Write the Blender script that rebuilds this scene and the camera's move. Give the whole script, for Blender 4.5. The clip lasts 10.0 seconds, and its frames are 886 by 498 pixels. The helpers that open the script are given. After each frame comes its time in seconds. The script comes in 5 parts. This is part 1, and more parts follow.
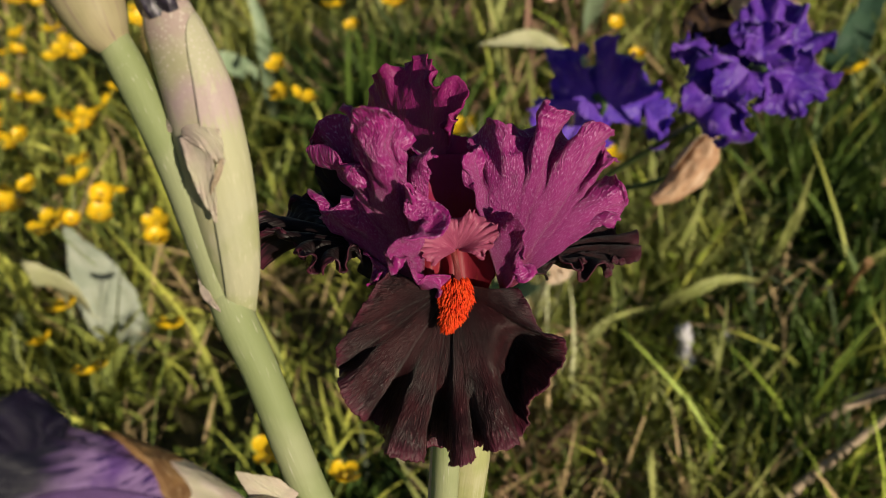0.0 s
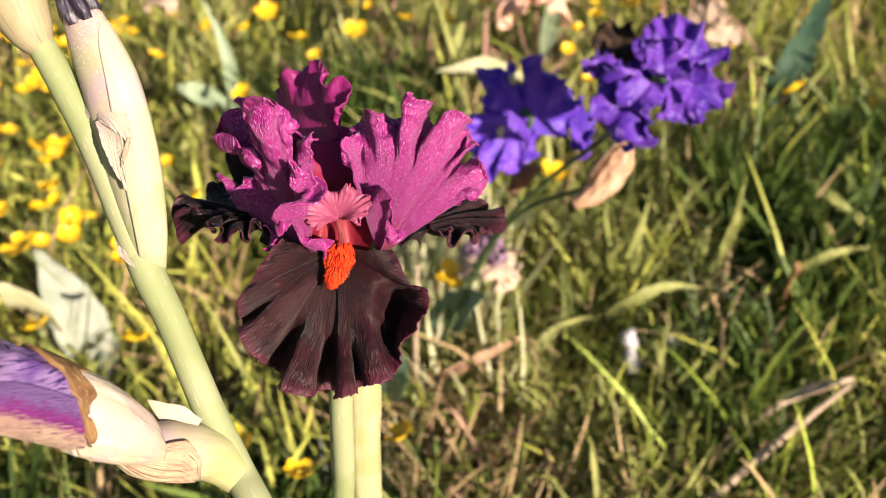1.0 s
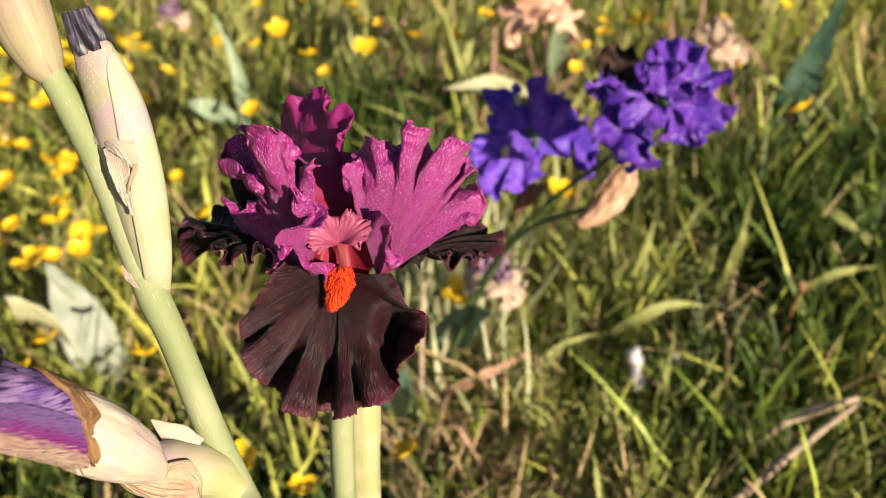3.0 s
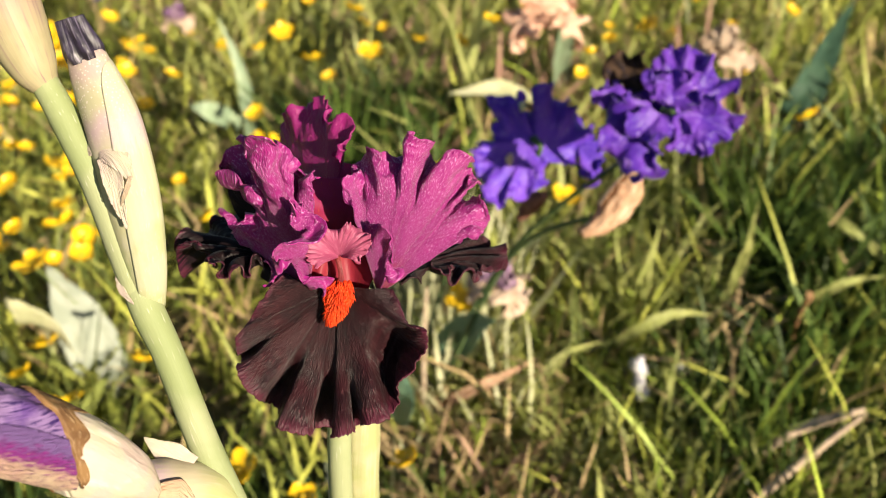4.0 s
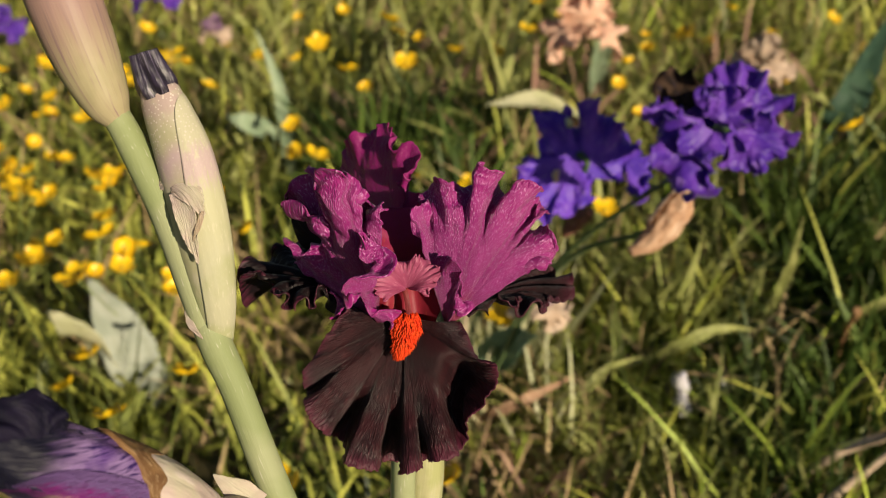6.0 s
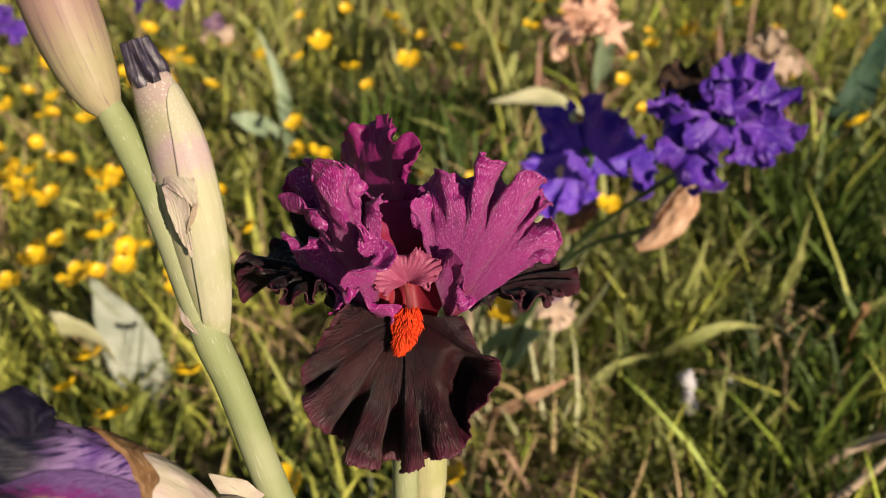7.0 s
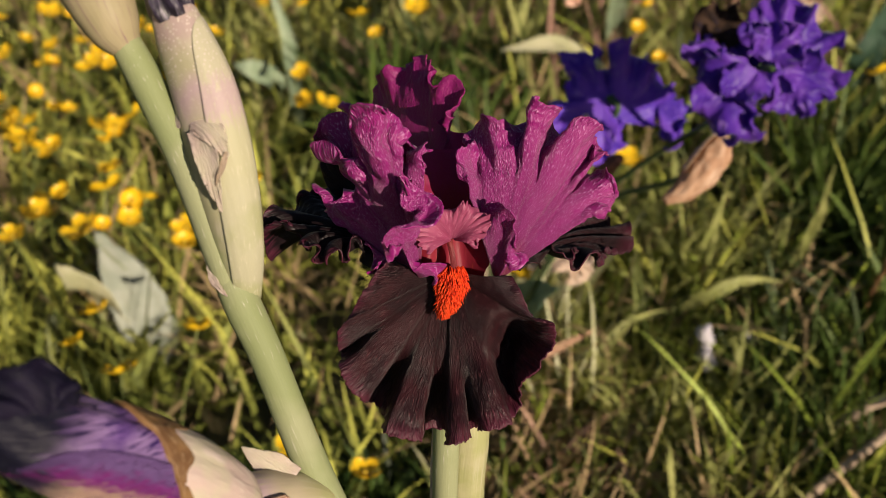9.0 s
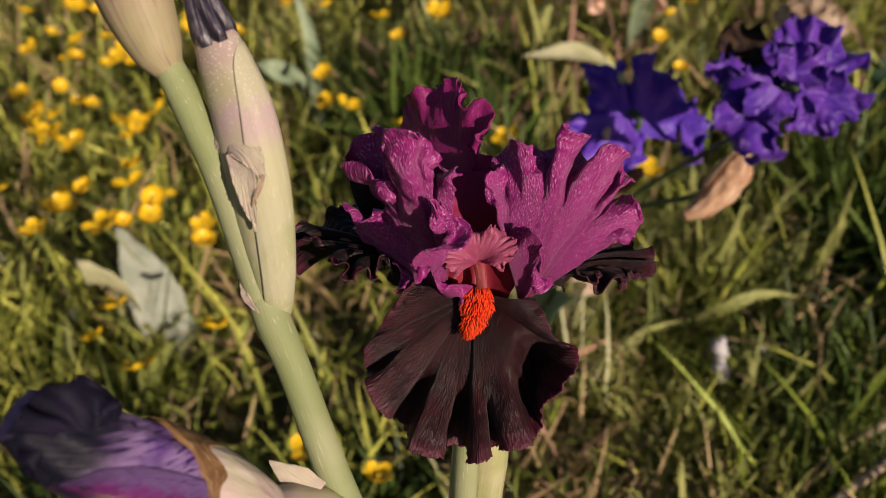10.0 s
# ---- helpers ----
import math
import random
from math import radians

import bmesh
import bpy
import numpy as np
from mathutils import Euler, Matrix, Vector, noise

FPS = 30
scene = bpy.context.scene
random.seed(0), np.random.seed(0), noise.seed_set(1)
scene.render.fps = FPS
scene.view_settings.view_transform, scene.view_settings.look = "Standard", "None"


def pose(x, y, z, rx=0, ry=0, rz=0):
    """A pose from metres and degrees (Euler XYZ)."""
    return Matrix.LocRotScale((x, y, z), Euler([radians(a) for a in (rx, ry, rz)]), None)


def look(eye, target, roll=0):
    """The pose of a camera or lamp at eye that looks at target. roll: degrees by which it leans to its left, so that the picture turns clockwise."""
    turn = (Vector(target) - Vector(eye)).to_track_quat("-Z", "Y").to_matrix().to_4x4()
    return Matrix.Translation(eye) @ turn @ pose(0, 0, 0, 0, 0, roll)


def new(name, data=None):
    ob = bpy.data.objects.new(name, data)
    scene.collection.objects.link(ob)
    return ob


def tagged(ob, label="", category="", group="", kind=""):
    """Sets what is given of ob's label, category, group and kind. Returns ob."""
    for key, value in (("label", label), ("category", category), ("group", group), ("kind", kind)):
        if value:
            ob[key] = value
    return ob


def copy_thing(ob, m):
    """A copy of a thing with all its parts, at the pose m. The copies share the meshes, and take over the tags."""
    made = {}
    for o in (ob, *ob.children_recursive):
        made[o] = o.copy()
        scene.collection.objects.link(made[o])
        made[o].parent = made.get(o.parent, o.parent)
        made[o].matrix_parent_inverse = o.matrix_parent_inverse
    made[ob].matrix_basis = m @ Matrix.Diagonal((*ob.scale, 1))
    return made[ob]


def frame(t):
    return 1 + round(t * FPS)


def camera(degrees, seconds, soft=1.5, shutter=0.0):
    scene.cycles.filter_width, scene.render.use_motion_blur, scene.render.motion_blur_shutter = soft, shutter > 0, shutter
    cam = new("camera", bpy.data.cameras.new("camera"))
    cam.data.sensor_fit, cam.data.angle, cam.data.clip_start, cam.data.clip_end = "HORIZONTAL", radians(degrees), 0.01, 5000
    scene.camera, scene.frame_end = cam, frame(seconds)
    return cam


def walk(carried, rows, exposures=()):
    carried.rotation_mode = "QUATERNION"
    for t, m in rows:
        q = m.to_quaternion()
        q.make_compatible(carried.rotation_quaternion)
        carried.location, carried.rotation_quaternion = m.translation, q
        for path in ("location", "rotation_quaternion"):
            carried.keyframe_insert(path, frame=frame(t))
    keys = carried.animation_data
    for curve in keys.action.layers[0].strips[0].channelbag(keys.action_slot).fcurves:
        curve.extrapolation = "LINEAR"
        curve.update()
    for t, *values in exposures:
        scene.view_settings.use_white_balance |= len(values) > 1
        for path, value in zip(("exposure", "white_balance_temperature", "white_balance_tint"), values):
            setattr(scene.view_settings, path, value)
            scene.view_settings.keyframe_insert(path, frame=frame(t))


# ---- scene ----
cam = camera(53.1, 10.0, soft=0.65)
PATH = [
    (0, (0.047, 0.035, 0.806), (0.011, 1.596, -0.444), -1.4),
    (0.5, (0.067, -0.006, 0.808), (0.062, 1.587, -0.4), -1.2),
    (1, (0.083, -0.019, 0.819), (0.082, 1.587, -0.373), -1.7),
    (1.5, (0.083, -0.018, 0.825), (0.08, 1.591, -0.364), -1.7),
    (2, (0.088, -0.025, 0.826), (0.086, 1.591, -0.353), -1.5),
    (3.5, (0.087, -0.018, 0.826), (0.056, 1.608, -0.337), -1.8),
    (4, (0.088, -0.014, 0.825), (0.057, 1.614, -0.335), -1.5),
    (4.5, (0.087, -0.017, 0.826), (0.044, 1.612, -0.334), -1.5),
    (5, (0.08, -0.014, 0.833), (0.008, 1.62, -0.319), -2.1),
    (5.5, (0.073, -0.008, 0.832), (-0.012, 1.627, -0.317), -2.3),
    (7, (0.074, 0.001, 0.823), (-0.028, 1.636, -0.325), -3.1),
    (7.5, (0.069, 0.006, 0.82), (-0.033, 1.623, -0.352), -3.2),
    (8, (0.067, 0.015, 0.815), (-0.037, 1.611, -0.386), -3.8),
    (8.5, (0.065, 0.02, 0.808), (-0.04, 1.603, -0.41), -3.7),
    (9, (0.058, 0.021, 0.81), (-0.047, 1.59, -0.424), -3.2),
    (9.5, (0.054, 0.02, 0.816), (-0.064, 1.588, -0.419), -2.9),
    (10, (0.054, 0.021, 0.819), (-0.081, 1.588, -0.416), -2.3),
]
cam.data.dof.use_dof, cam.data.dof.focus_distance, cam.data.dof.aperture_fstop = True, 0.288, 12.5
walk(cam, [(t, look(eye, target, roll)) for t, eye, target, roll in PATH],
     exposures=[(0, 0.06, 6500, 7), (0.5, 0.94, 6500, 16), (1, 1.19, 6450, 18), (2, 1.16, 6450, 17), (3.5, 0.90, 6550, 11), (4, 1.08, 6550, 9), (4.5, 0.94, 6600, 8),
                (5, 0.38, 6750, 3), (5.5, 0.26, 6800, 6), (7, 0.44, 6650, 16), (8, 0.24, 6600, 18), (9, 0.21, 6600, 18), (9.5, 0.10, 6600, 19), (10, 0.06, 6600, 21)])

# ---- daylight ----
SUN_AZ, SUN_EL = 40.0, 20.0   # degrees to the right of straight behind the first view, and above the horizon
world = bpy.data.worlds.new("sky")
world.use_nodes = True
scene.world = world
wn = world.node_tree.nodes
sky = wn.new("ShaderNodeTexSky")
sky.sky_type, sky.sun_disc = "NISHITA", False
sky.sun_elevation, sky.sun_rotation = radians(SUN_EL), radians(180 - SUN_AZ)
wn["Background"].inputs["Strength"].default_value = 0.043
world.node_tree.links.new(sky.outputs[0], wn["Background"].inputs["Color"])
sun = new("sun", bpy.data.lights.new("sun", "SUN"))
sun.data.energy, sun.data.angle, sun.data.color = 5.0, radians(0.53), (1.0, 0.86, 0.65)
a, e = radians(SUN_AZ), radians(SUN_EL)
sun.matrix_world = look((math.sin(a) * math.cos(e) * 20, -math.cos(a) * math.cos(e) * 20, math.sin(e) * 20), (0, 0, 0))


# ---- materials ----
def surface(name, a, b, c=None, scale=60.0, fine=900.0, rough=0.5, spec=0.3, bump=0.2, trans=0.0, tint=None, uv=None,
            rim=None, sheen=0.0, island=0.0, spots=None, along=None, crisp=(0.52, 0.72), depth=0.0006, across=None, first=False, turn=0.0):
    """a and b mingle in soft patches, c in fine specks, veins or painted glints, turned by turn degrees; rim colours
    the free edge; along blends to a colour by length.
    """
    m = bpy.data.materials.new(name)
    m.use_nodes = True
    nt = m.node_tree
    n, link = nt.nodes, nt.links.new
    p = n["Principled BSDF"]
    co = n.new("ShaderNodeTexCoord")
    src = co.outputs["UV"] if uv else co.outputs["Object"]
    soft = n.new("ShaderNodeTexNoise")
    soft.inputs["Scale"].default_value, soft.inputs["Detail"].default_value = scale, 4
    grain = n.new("ShaderNodeTexNoise")
    grain.inputs["Scale"].default_value, grain.inputs["Detail"].default_value = fine, 3
    if uv:
        mp = n.new("ShaderNodeMapping")
        mp.vector_type = "TEXTURE"
        mp.inputs["Scale"].default_value, mp.inputs["Rotation"].default_value = [1 / q for q in uv], (0, 0, radians(turn))
        link(src, mp.inputs["Vector"])
        link(mp.outputs[0], grain.inputs["Vector"])
        link(co.outputs["Object"], soft.inputs["Vector"])
    else:
        link(src, soft.inputs["Vector"])
        link(src, grain.inputs["Vector"])

    def mix(fac, x, y):
        k = n.new("ShaderNodeMix")
        k.data_type = "RGBA"
        for s, v in ((k.inputs[0], fac), (k.inputs[6], x), (k.inputs[7], y)):
            if isinstance(v, bpy.types.NodeSocket):
                link(v, s)
            else:
                s.default_value = (*v, 1) if isinstance(v, tuple) else v
        return k.outputs[2]

    def ramp(v, lo, hi):
        r = n.new("ShaderNodeMapRange")
        r.interpolation_type = "SMOOTHSTEP"
        r.inputs["From Min"].default_value, r.inputs["From Max"].default_value = lo, hi
        link(v, r.inputs["Value"])
        return r.outputs[0]

    col = mix(ramp(soft.outputs[0], 0.38, 0.62), a, b)
    if island:
        g = n.new("ShaderNodeNewGeometry")
        h = n.new("ShaderNodeHueSaturation")
        h.inputs["Hue"].default_value = 0.5
        r = n.new("ShaderNodeMapRange")
        r.inputs["To Min"].default_value, r.inputs["To Max"].default_value = 1 - island, 1 + island
        link(g.outputs["Random Per Island"], r.inputs["Value"])
        link(r.outputs[0], h.inputs["Value"])
        blend = n.new("ShaderNodeMath")
        blend.operation = "MULTIPLY_ADD"
        link(ramp(soft.outputs[0], 0.3, 0.7), blend.inputs[0])
        blend.inputs[1].default_value = 0.6
        half = n.new("ShaderNodeMath")
        half.operation = "MULTIPLY"
        half.inputs[1].default_value = 0.5
        link(g.outputs["Random Per Island"], half.inputs[0])
        link(half.outputs[0], blend.inputs[2])
        link(mix(blend.outputs[0], a, b), h.inputs["Color"])
        col = h.outputs[0]
    if c and first:
        col = mix(ramp(grain.outputs[0], *crisp), col, c)
    if along:
        sep = n.new("ShaderNodeSeparateXYZ")
        link(co.outputs["UV"], sep.inputs[0])
        for colour, lo, hi in along:
            wob = n.new("ShaderNodeMath")
            wob.operation = "MULTIPLY_ADD"
            link(grain.outputs[0], wob.inputs[0])
            wob.inputs[1].default_value = 0.16
            link(sep.outputs[1], wob.inputs[2])
            col = mix(ramp(wob.outputs[0], lo + 0.08, hi + 0.08), col, colour)
    if across:
        sep = n.new("ShaderNodeSeparateXYZ")
        link(co.outputs["UV"], sep.inputs[0])
        off = n.new("ShaderNodeMath")
        off.operation = "SUBTRACT"
        link(sep.outputs[0], off.inputs[0])
        off.inputs[1].default_value = 0.5
        mag = n.new("ShaderNodeMath")
        mag.operation = "ABSOLUTE"
        link(off.outputs[0], mag.inputs[0])
        for colour, lo, hi in across:
            wob = n.new("ShaderNodeMath")
            wob.operation = "MULTIPLY_ADD"
            link(grain.outputs[0], wob.inputs[0])
            wob.inputs[1].default_value = 0.35
            link(mag.outputs[0], wob.inputs[2])
            col = mix(ramp(wob.outputs[0], lo + 0.17, hi + 0.17), col, colour)
    if c and not first:
        col = mix(ramp(grain.outputs[0], *crisp), col, c)
    if spots:
        v = n.new("ShaderNodeTexVoronoi")
        v.inputs["Scale"].default_value = spots[1]
        link(co.outputs["Object"], v.inputs["Vector"])
        r = n.new("ShaderNodeMapRange")
        r.inputs["From Min"].default_value, r.inputs["From Max"].default_value = 0.32, 0.18
        link(v.outputs["Distance"], r.inputs["Value"])
        k = n.new("ShaderNodeMath")
        k.operation = "MULTIPLY"
        link(r.outputs[0], k.inputs[0])
        sep = n.new("ShaderNodeSeparateXYZ")
        link(co.outputs["UV"], sep.inputs[0])
        link(ramp(sep.outputs[1], 0.5, 0.8), k.inputs[1])
        col = mix(k.outputs[0], col, spots[0])
    if rim:
        at = n.new("ShaderNodeAttribute")
        at.attribute_name = "rim"
        k = n.new("ShaderNodeMath")
        k.operation = "MULTIPLY_ADD"
        link(grain.outputs[0], k.inputs[0])
        k.inputs[1].default_value = 0.25
        link(at.outputs["Fac"], k.inputs[2])
        col = mix(ramp(k.outputs[0], rim[1], rim[2]), col, rim[0])
    link(col, p.inputs["Base Color"])
    p.inputs["Roughness"].default_value, p.inputs["Specular IOR Level"].default_value = rough, spec
    if sheen:
        p.inputs["Sheen Weight"].default_value, p.inputs["Sheen Roughness"].default_value = sheen, 0.35
    if bump:
        bp = n.new("ShaderNodeBump")
        bp.inputs["Strength"].default_value, bp.inputs["Distance"].default_value = bump, depth
        link(grain.outputs[0], bp.inputs["Height"])
        link(bp.outputs[0], p.inputs["Normal"])
    if trans:
        t = n.new("ShaderNodeBsdfTranslucent")
        if tint:
            t.inputs["Color"].default_value = (*tint, 1)
        else:
            link(col, t.inputs["Color"])
        k = n.new("ShaderNodeMixShader")
        k.inputs[0].default_value = trans
        link(p.outputs[0], k.inputs[1])
        link(t.outputs[0], k.inputs[2])
        link(k.outputs[0], n["Material Output"].inputs["Surface"])
    return m


# the pale streaks paint silvery glints into the petal colour
M_STANDARD = surface("magenta_petal", (0.36, 0.024, 0.07), (0.28, 0.016, 0.06), (0.70, 0.31, 0.62), 90, 1.0, 0.38, 0.5, 1.0,
                     0.22, (0.42, 0.015, 0.12), uv=(520, 40, 1), sheen=0.08, crisp=(0.50, 0.77), depth=0.0010, along=(((0.31, 0.015, 0.19), 0.05, 0.3),))
M_STANDARD_RED = surface("magenta_petal_red_base", (0.36, 0.022, 0.026), (0.27, 0.015, 0.03), (0.50, 0.12, 0.30), 90, 1.0, 0.36, 0.5, 1.0,
                         0.42, (0.50, 0.02, 0.17), uv=(220, 62, 1), sheen=0.1, crisp=(0.52, 0.8), depth=0.0005, along=(((0.34, 0.019, 0.20), 0.2, 0.5),))
M_FALL = surface("black_maroon_petal", (0.026, 0.0036, 0.0066), (0.013, 0.0024, 0.0045), (0.095, 0.032, 0.038), 120, 1.0, 0.48, 0.33, 1.0,
                 0.03, (0.12, 0.0, 0.01), uv=(420, 16, 1), rim=((0.08, 0.010, 0.028), 0.98, 1.2), sheen=0.05, crisp=(0.58, 0.74), depth=0.001)
# shaded copy of the fall's colour: the standard's shadow is painted in
M_SHADEFALL = surface("shaded_black_petal", (0.0055, 0.0026, 0.0036), (0.008, 0.003, 0.0045), (0.018, 0.008, 0.010), 120, 1.0, 0.5, 0.25, 0.6,
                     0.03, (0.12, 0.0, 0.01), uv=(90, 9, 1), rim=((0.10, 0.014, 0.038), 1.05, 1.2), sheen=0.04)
M_ARM = surface("dark_rose_arm", (0.21, 0.03, 0.035), (0.17, 0.022, 0.03), (0.30, 0.07, 0.07), 150, 1.0, 0.5, 0.3, 0.3, 0.2, (0.5, 0.04, 0.04), uv=(30, 8, 1))
M_HAFT = surface("red_throat", (0.32, 0.019, 0.13), (0.28, 0.015, 0.10), (0.42, 0.07, 0.045), 150, 1.0, 0.5, 0.3, 0.2, 0.28, (0.6, 0.045, 0.035), uv=(40, 12, 1), along=(((0.27, 0.02, 0.04), 0.12, 0.5),), crisp=(0.6, 0.8))
M_CREST = surface("rose_crest", (0.34, 0.075, 0.155), (0.28, 0.05, 0.12), (0.44, 0.14, 0.23), 150, 1.0, 0.5, 0.3, 0.3, 0.2, (0.6, 0.09, 0.12), uv=(50, 5, 1))
M_BEARD = surface("orange_beard", (0.85, 0.085, 0.018), (0.78, 0.055, 0.015), None, 300, 2000, 0.55, 0.2, 0, 0.2, (0.95, 0.12, 0.02))
M_STEM = surface("pale_green_stem", (0.23, 0.27, 0.125), (0.295, 0.32, 0.18), (0.44, 0.44, 0.33), 40, 1.0, 0.62, 0.2, 0.2, 0.06, (0.5, 0.6, 0.1), uv=(46, 20, 1), crisp=(0.62, 0.76))
M_SPATHE = surface("yellow_green_spathe", (0.36, 0.375, 0.17), (0.42, 0.38, 0.22), (0.45, 0.43, 0.27), 90, 1.0, 0.5, 0.3, 0.25, 0.15, (0.6, 0.6, 0.2),
                   uv=(40, 4, 1), along=(((0.46, 0.40, 0.28), 0.25, 0.5), ((0.44, 0.33, 0.35), 0.55, 0.8)))
M_SHEATH = surface("cream_green_sheath", (0.36, 0.37, 0.17), (0.44, 0.42, 0.24), (0.46, 0.45, 0.28), 90, 1.0, 0.5, 0.3, 0.3, 0.12, (0.6, 0.6, 0.2), uv=(30, 3, 1))
M_SPATHE_TOP = surface("speckled_spathe", (0.25, 0.29, 0.135), (0.36, 0.345, 0.22), (0.42, 0.39, 0.29), 70, 1.0, 0.5, 0.3, 0.6, 0.12, (0.6, 0.5, 0.2),
                       uv=(9, 6, 1), along=(((0.37, 0.355, 0.22), 0.15, 0.4), ((0.40, 0.30, 0.32), 0.46, 0.62), ((0.36, 0.34, 0.22), 0.6, 0.7), ((0.39, 0.30, 0.28), 0.74, 0.86)), spots=((0.58, 0.51, 0.44), 900))
M_BLUSH = surface("blushing_sheath", (0.36, 0.37, 0.21), (0.43, 0.42, 0.29), (0.50, 0.48, 0.34), 70, 1.0, 0.55, 0.25, 0.15, 0.12, (0.6, 0.5, 0.2), uv=(30, 30, 1), crisp=(0.56, 0.74),
                  along=(((0.44, 0.43, 0.28), 0.3, 0.45), ((0.45, 0.35, 0.35), 0.5, 0.57), ((0.44, 0.42, 0.30), 0.60, 0.68)), spots=((0.56, 0.50, 0.44), 900))
M_PAPER = surface("papery_bract", (0.54, 0.43, 0.32), (0.48, 0.39, 0.27), (0.58, 0.46, 0.38), 160, 1.0, 0.6, 0.2, 0.9, 0.25, (0.75, 0.5, 0.35), uv=(14, 6, 1))
M_PEACH_PAPER = surface("peach_dry_sheath", (0.52, 0.33, 0.23), (0.50, 0.42, 0.29), (0.38, 0.22, 0.14), 120, 1.0, 0.6, 0.2, 1.0, 0.2, (0.75, 0.45, 0.3), uv=(30, 3, 1), crisp=(0.54, 0.68), depth=0.0016)
M_PALE_BRACT = surface("pink_white_bract", (0.56, 0.45, 0.41), (0.54, 0.50, 0.38), (0.64, 0.56, 0.50), 110, 1.0, 0.5, 0.3, 0.7, 0.2, (0.8, 0.55, 0.4), uv=(26, 5, 1), depth=0.0010)
M_DRYPAPER = surface("tan_dry_bract", (0.50, 0.32, 0.21), (0.40, 0.23, 0.14), (0.62, 0.46, 0.35), 200, 1.0, 0.65, 0.2, 0.8, 0.15, (0.7, 0.35, 0.15), uv=(40, 3, 1))
M_ROSEBROWN = surface("rosy_brown_sheath", (0.22, 0.10, 0.07), (0.16, 0.07, 0.06), (0.30, 0.17, 0.13), 120, 1.0, 0.6, 0.2, 0.6, 0.15, (0.5, 0.2, 0.1), uv=(30, 3, 1))
# violet darkens to near black at the far end: dark petal plus painted shade
M_ROLL = surface("violet_rolled_petal", (0.22, 0.14, 0.31), (0.11, 0.055, 0.21), (0.025, 0.011, 0.085), 120, 1.0, 0.5, 0.2, 1.0, 0.02, (0.2, 0.02, 0.3),
                 uv=(95, 9, 1), crisp=(0.52, 0.63), turn=38, along=(((0.006, 0.006, 0.016), 0.66, 0.82),), first=True)
M_ROLL_LOW = surface("magenta_cream_petal", (0.50, 0.37, 0.27), (0.46, 0.30, 0.24), (0.13, 0.03, 0.13), 160, 1.0, 0.45, 0.3, 1.0, 0.06, (0.4, 0.1, 0.3), uv=(110, 14, 1), depth=0.002, crisp=(0.55, 0.65), first=True, turn=30,
                     across=(((0.19, 0.02, 0.18), 0.24, 0.31), ((0.16, 0.09, 0.26), 0.33, 0.42)), along=(((0.02, 0.010, 0.04), 0.74, 0.9),))
M_RIM = surface("olive_brown_rim", (0.23, 0.13, 0.055), (0.16, 0.085, 0.04), (0.36, 0.24, 0.13), 200, 1.0, 0.6, 0.2, 0.8, 0.1, (0.5, 0.3, 0.1), uv=(30, 6, 1))
# dark petal colour taken down to blue-black, a cast shadow painted in
M_NIGHT = surface("dark_petal_with_shade", (0.005, 0.005, 0.013), (0.008, 0.006, 0.018), (0.014, 0.012, 0.03), 140, 1.0, 0.6, 0.12, 0.7, uv=(50, 5, 1))
M_WILT = surface("shrivelled_black_violet", (0.030, 0.022, 0.045), (0.015, 0.012, 0.02), (0.13, 0.11, 0.16), 300, 1.0, 0.4, 0.5, 1.0, uv=(30, 1.5, 1))
M_SPUR = surface("purple_brown_spathe", (0.33, 0.29, 0.17), (0.36, 0.31, 0.19), (0.24, 0.16, 0.15), 130, 1.0, 0.5, 0.3, 0.3, 0.1, (0.5, 0.4, 0.2), uv=(46, 3, 1),
                 along=(((0.30, 0.19, 0.17), 0.3, 0.6),))
# deep violet; the lilac third colour paints sunlit highlights onto it
M_VIOLET = surface("violet_petal", (0.075, 0.019, 0.33), (0.15, 0.045, 0.44), (0.30, 0.16, 0.58), 45, 1.0, 0.5, 0.35, 0.3, 0.3, (0.12, 0.012, 0.55), uv=(14, 4, 1), sheen=0.35, crisp=(0.58, 0.8))
M_BLUE = surface("blue_violet_petal", (0.11, 0.04, 0.55), (0.19, 0.065, 0.62), (0.34, 0.19, 0.66), 45, 1.0, 0.5, 0.3, 0.4, 0.38, (0.16, 0.04, 0.62), uv=(40, 6, 1), sheen=0.2)
M_MAUVE = surface("faded_mauve_petal", (0.20, 0.10, 0.24), (0.34, 0.22, 0.32), (0.46, 0.34, 0.38), 70, 1.0, 0.6, 0.2, 0.4, 0.25, (0.4, 0.2, 0.4), uv=(30, 5, 1))
M_DARKWILT = surface("dark_brown_wilted_petal", (0.018, 0.012, 0.010), (0.05, 0.03, 0.02), (0.02, 0.015, 0.03), 160, 1.0, 0.8, 0.1, 0.6, uv=(20, 6, 1))
M_PEACH = surface("peach_petal", (0.74, 0.45, 0.32), (0.79, 0.55, 0.42), (0.82, 0.64, 0.52), 60, 1.0, 0.5, 0.3, 0.3, 0.3, (0.85, 0.45, 0.25), uv=(30, 5, 1))
M_BEIGE = surface("beige_wilted_petal", (0.48, 0.36, 0.27), (0.56, 0.44, 0.35), (0.66, 0.56, 0.45), 60, 1.0, 0.6, 0.2, 0.5, 0.25, (0.8, 0.6, 0.4), uv=(30, 5, 1))
M_WHITE = surface("whitish_fluff", (0.58, 0.56, 0.60), (0.42, 0.40, 0.45), (0.72, 0.72, 0.74), 200, 900, 0.7, 0.2, 0.6)
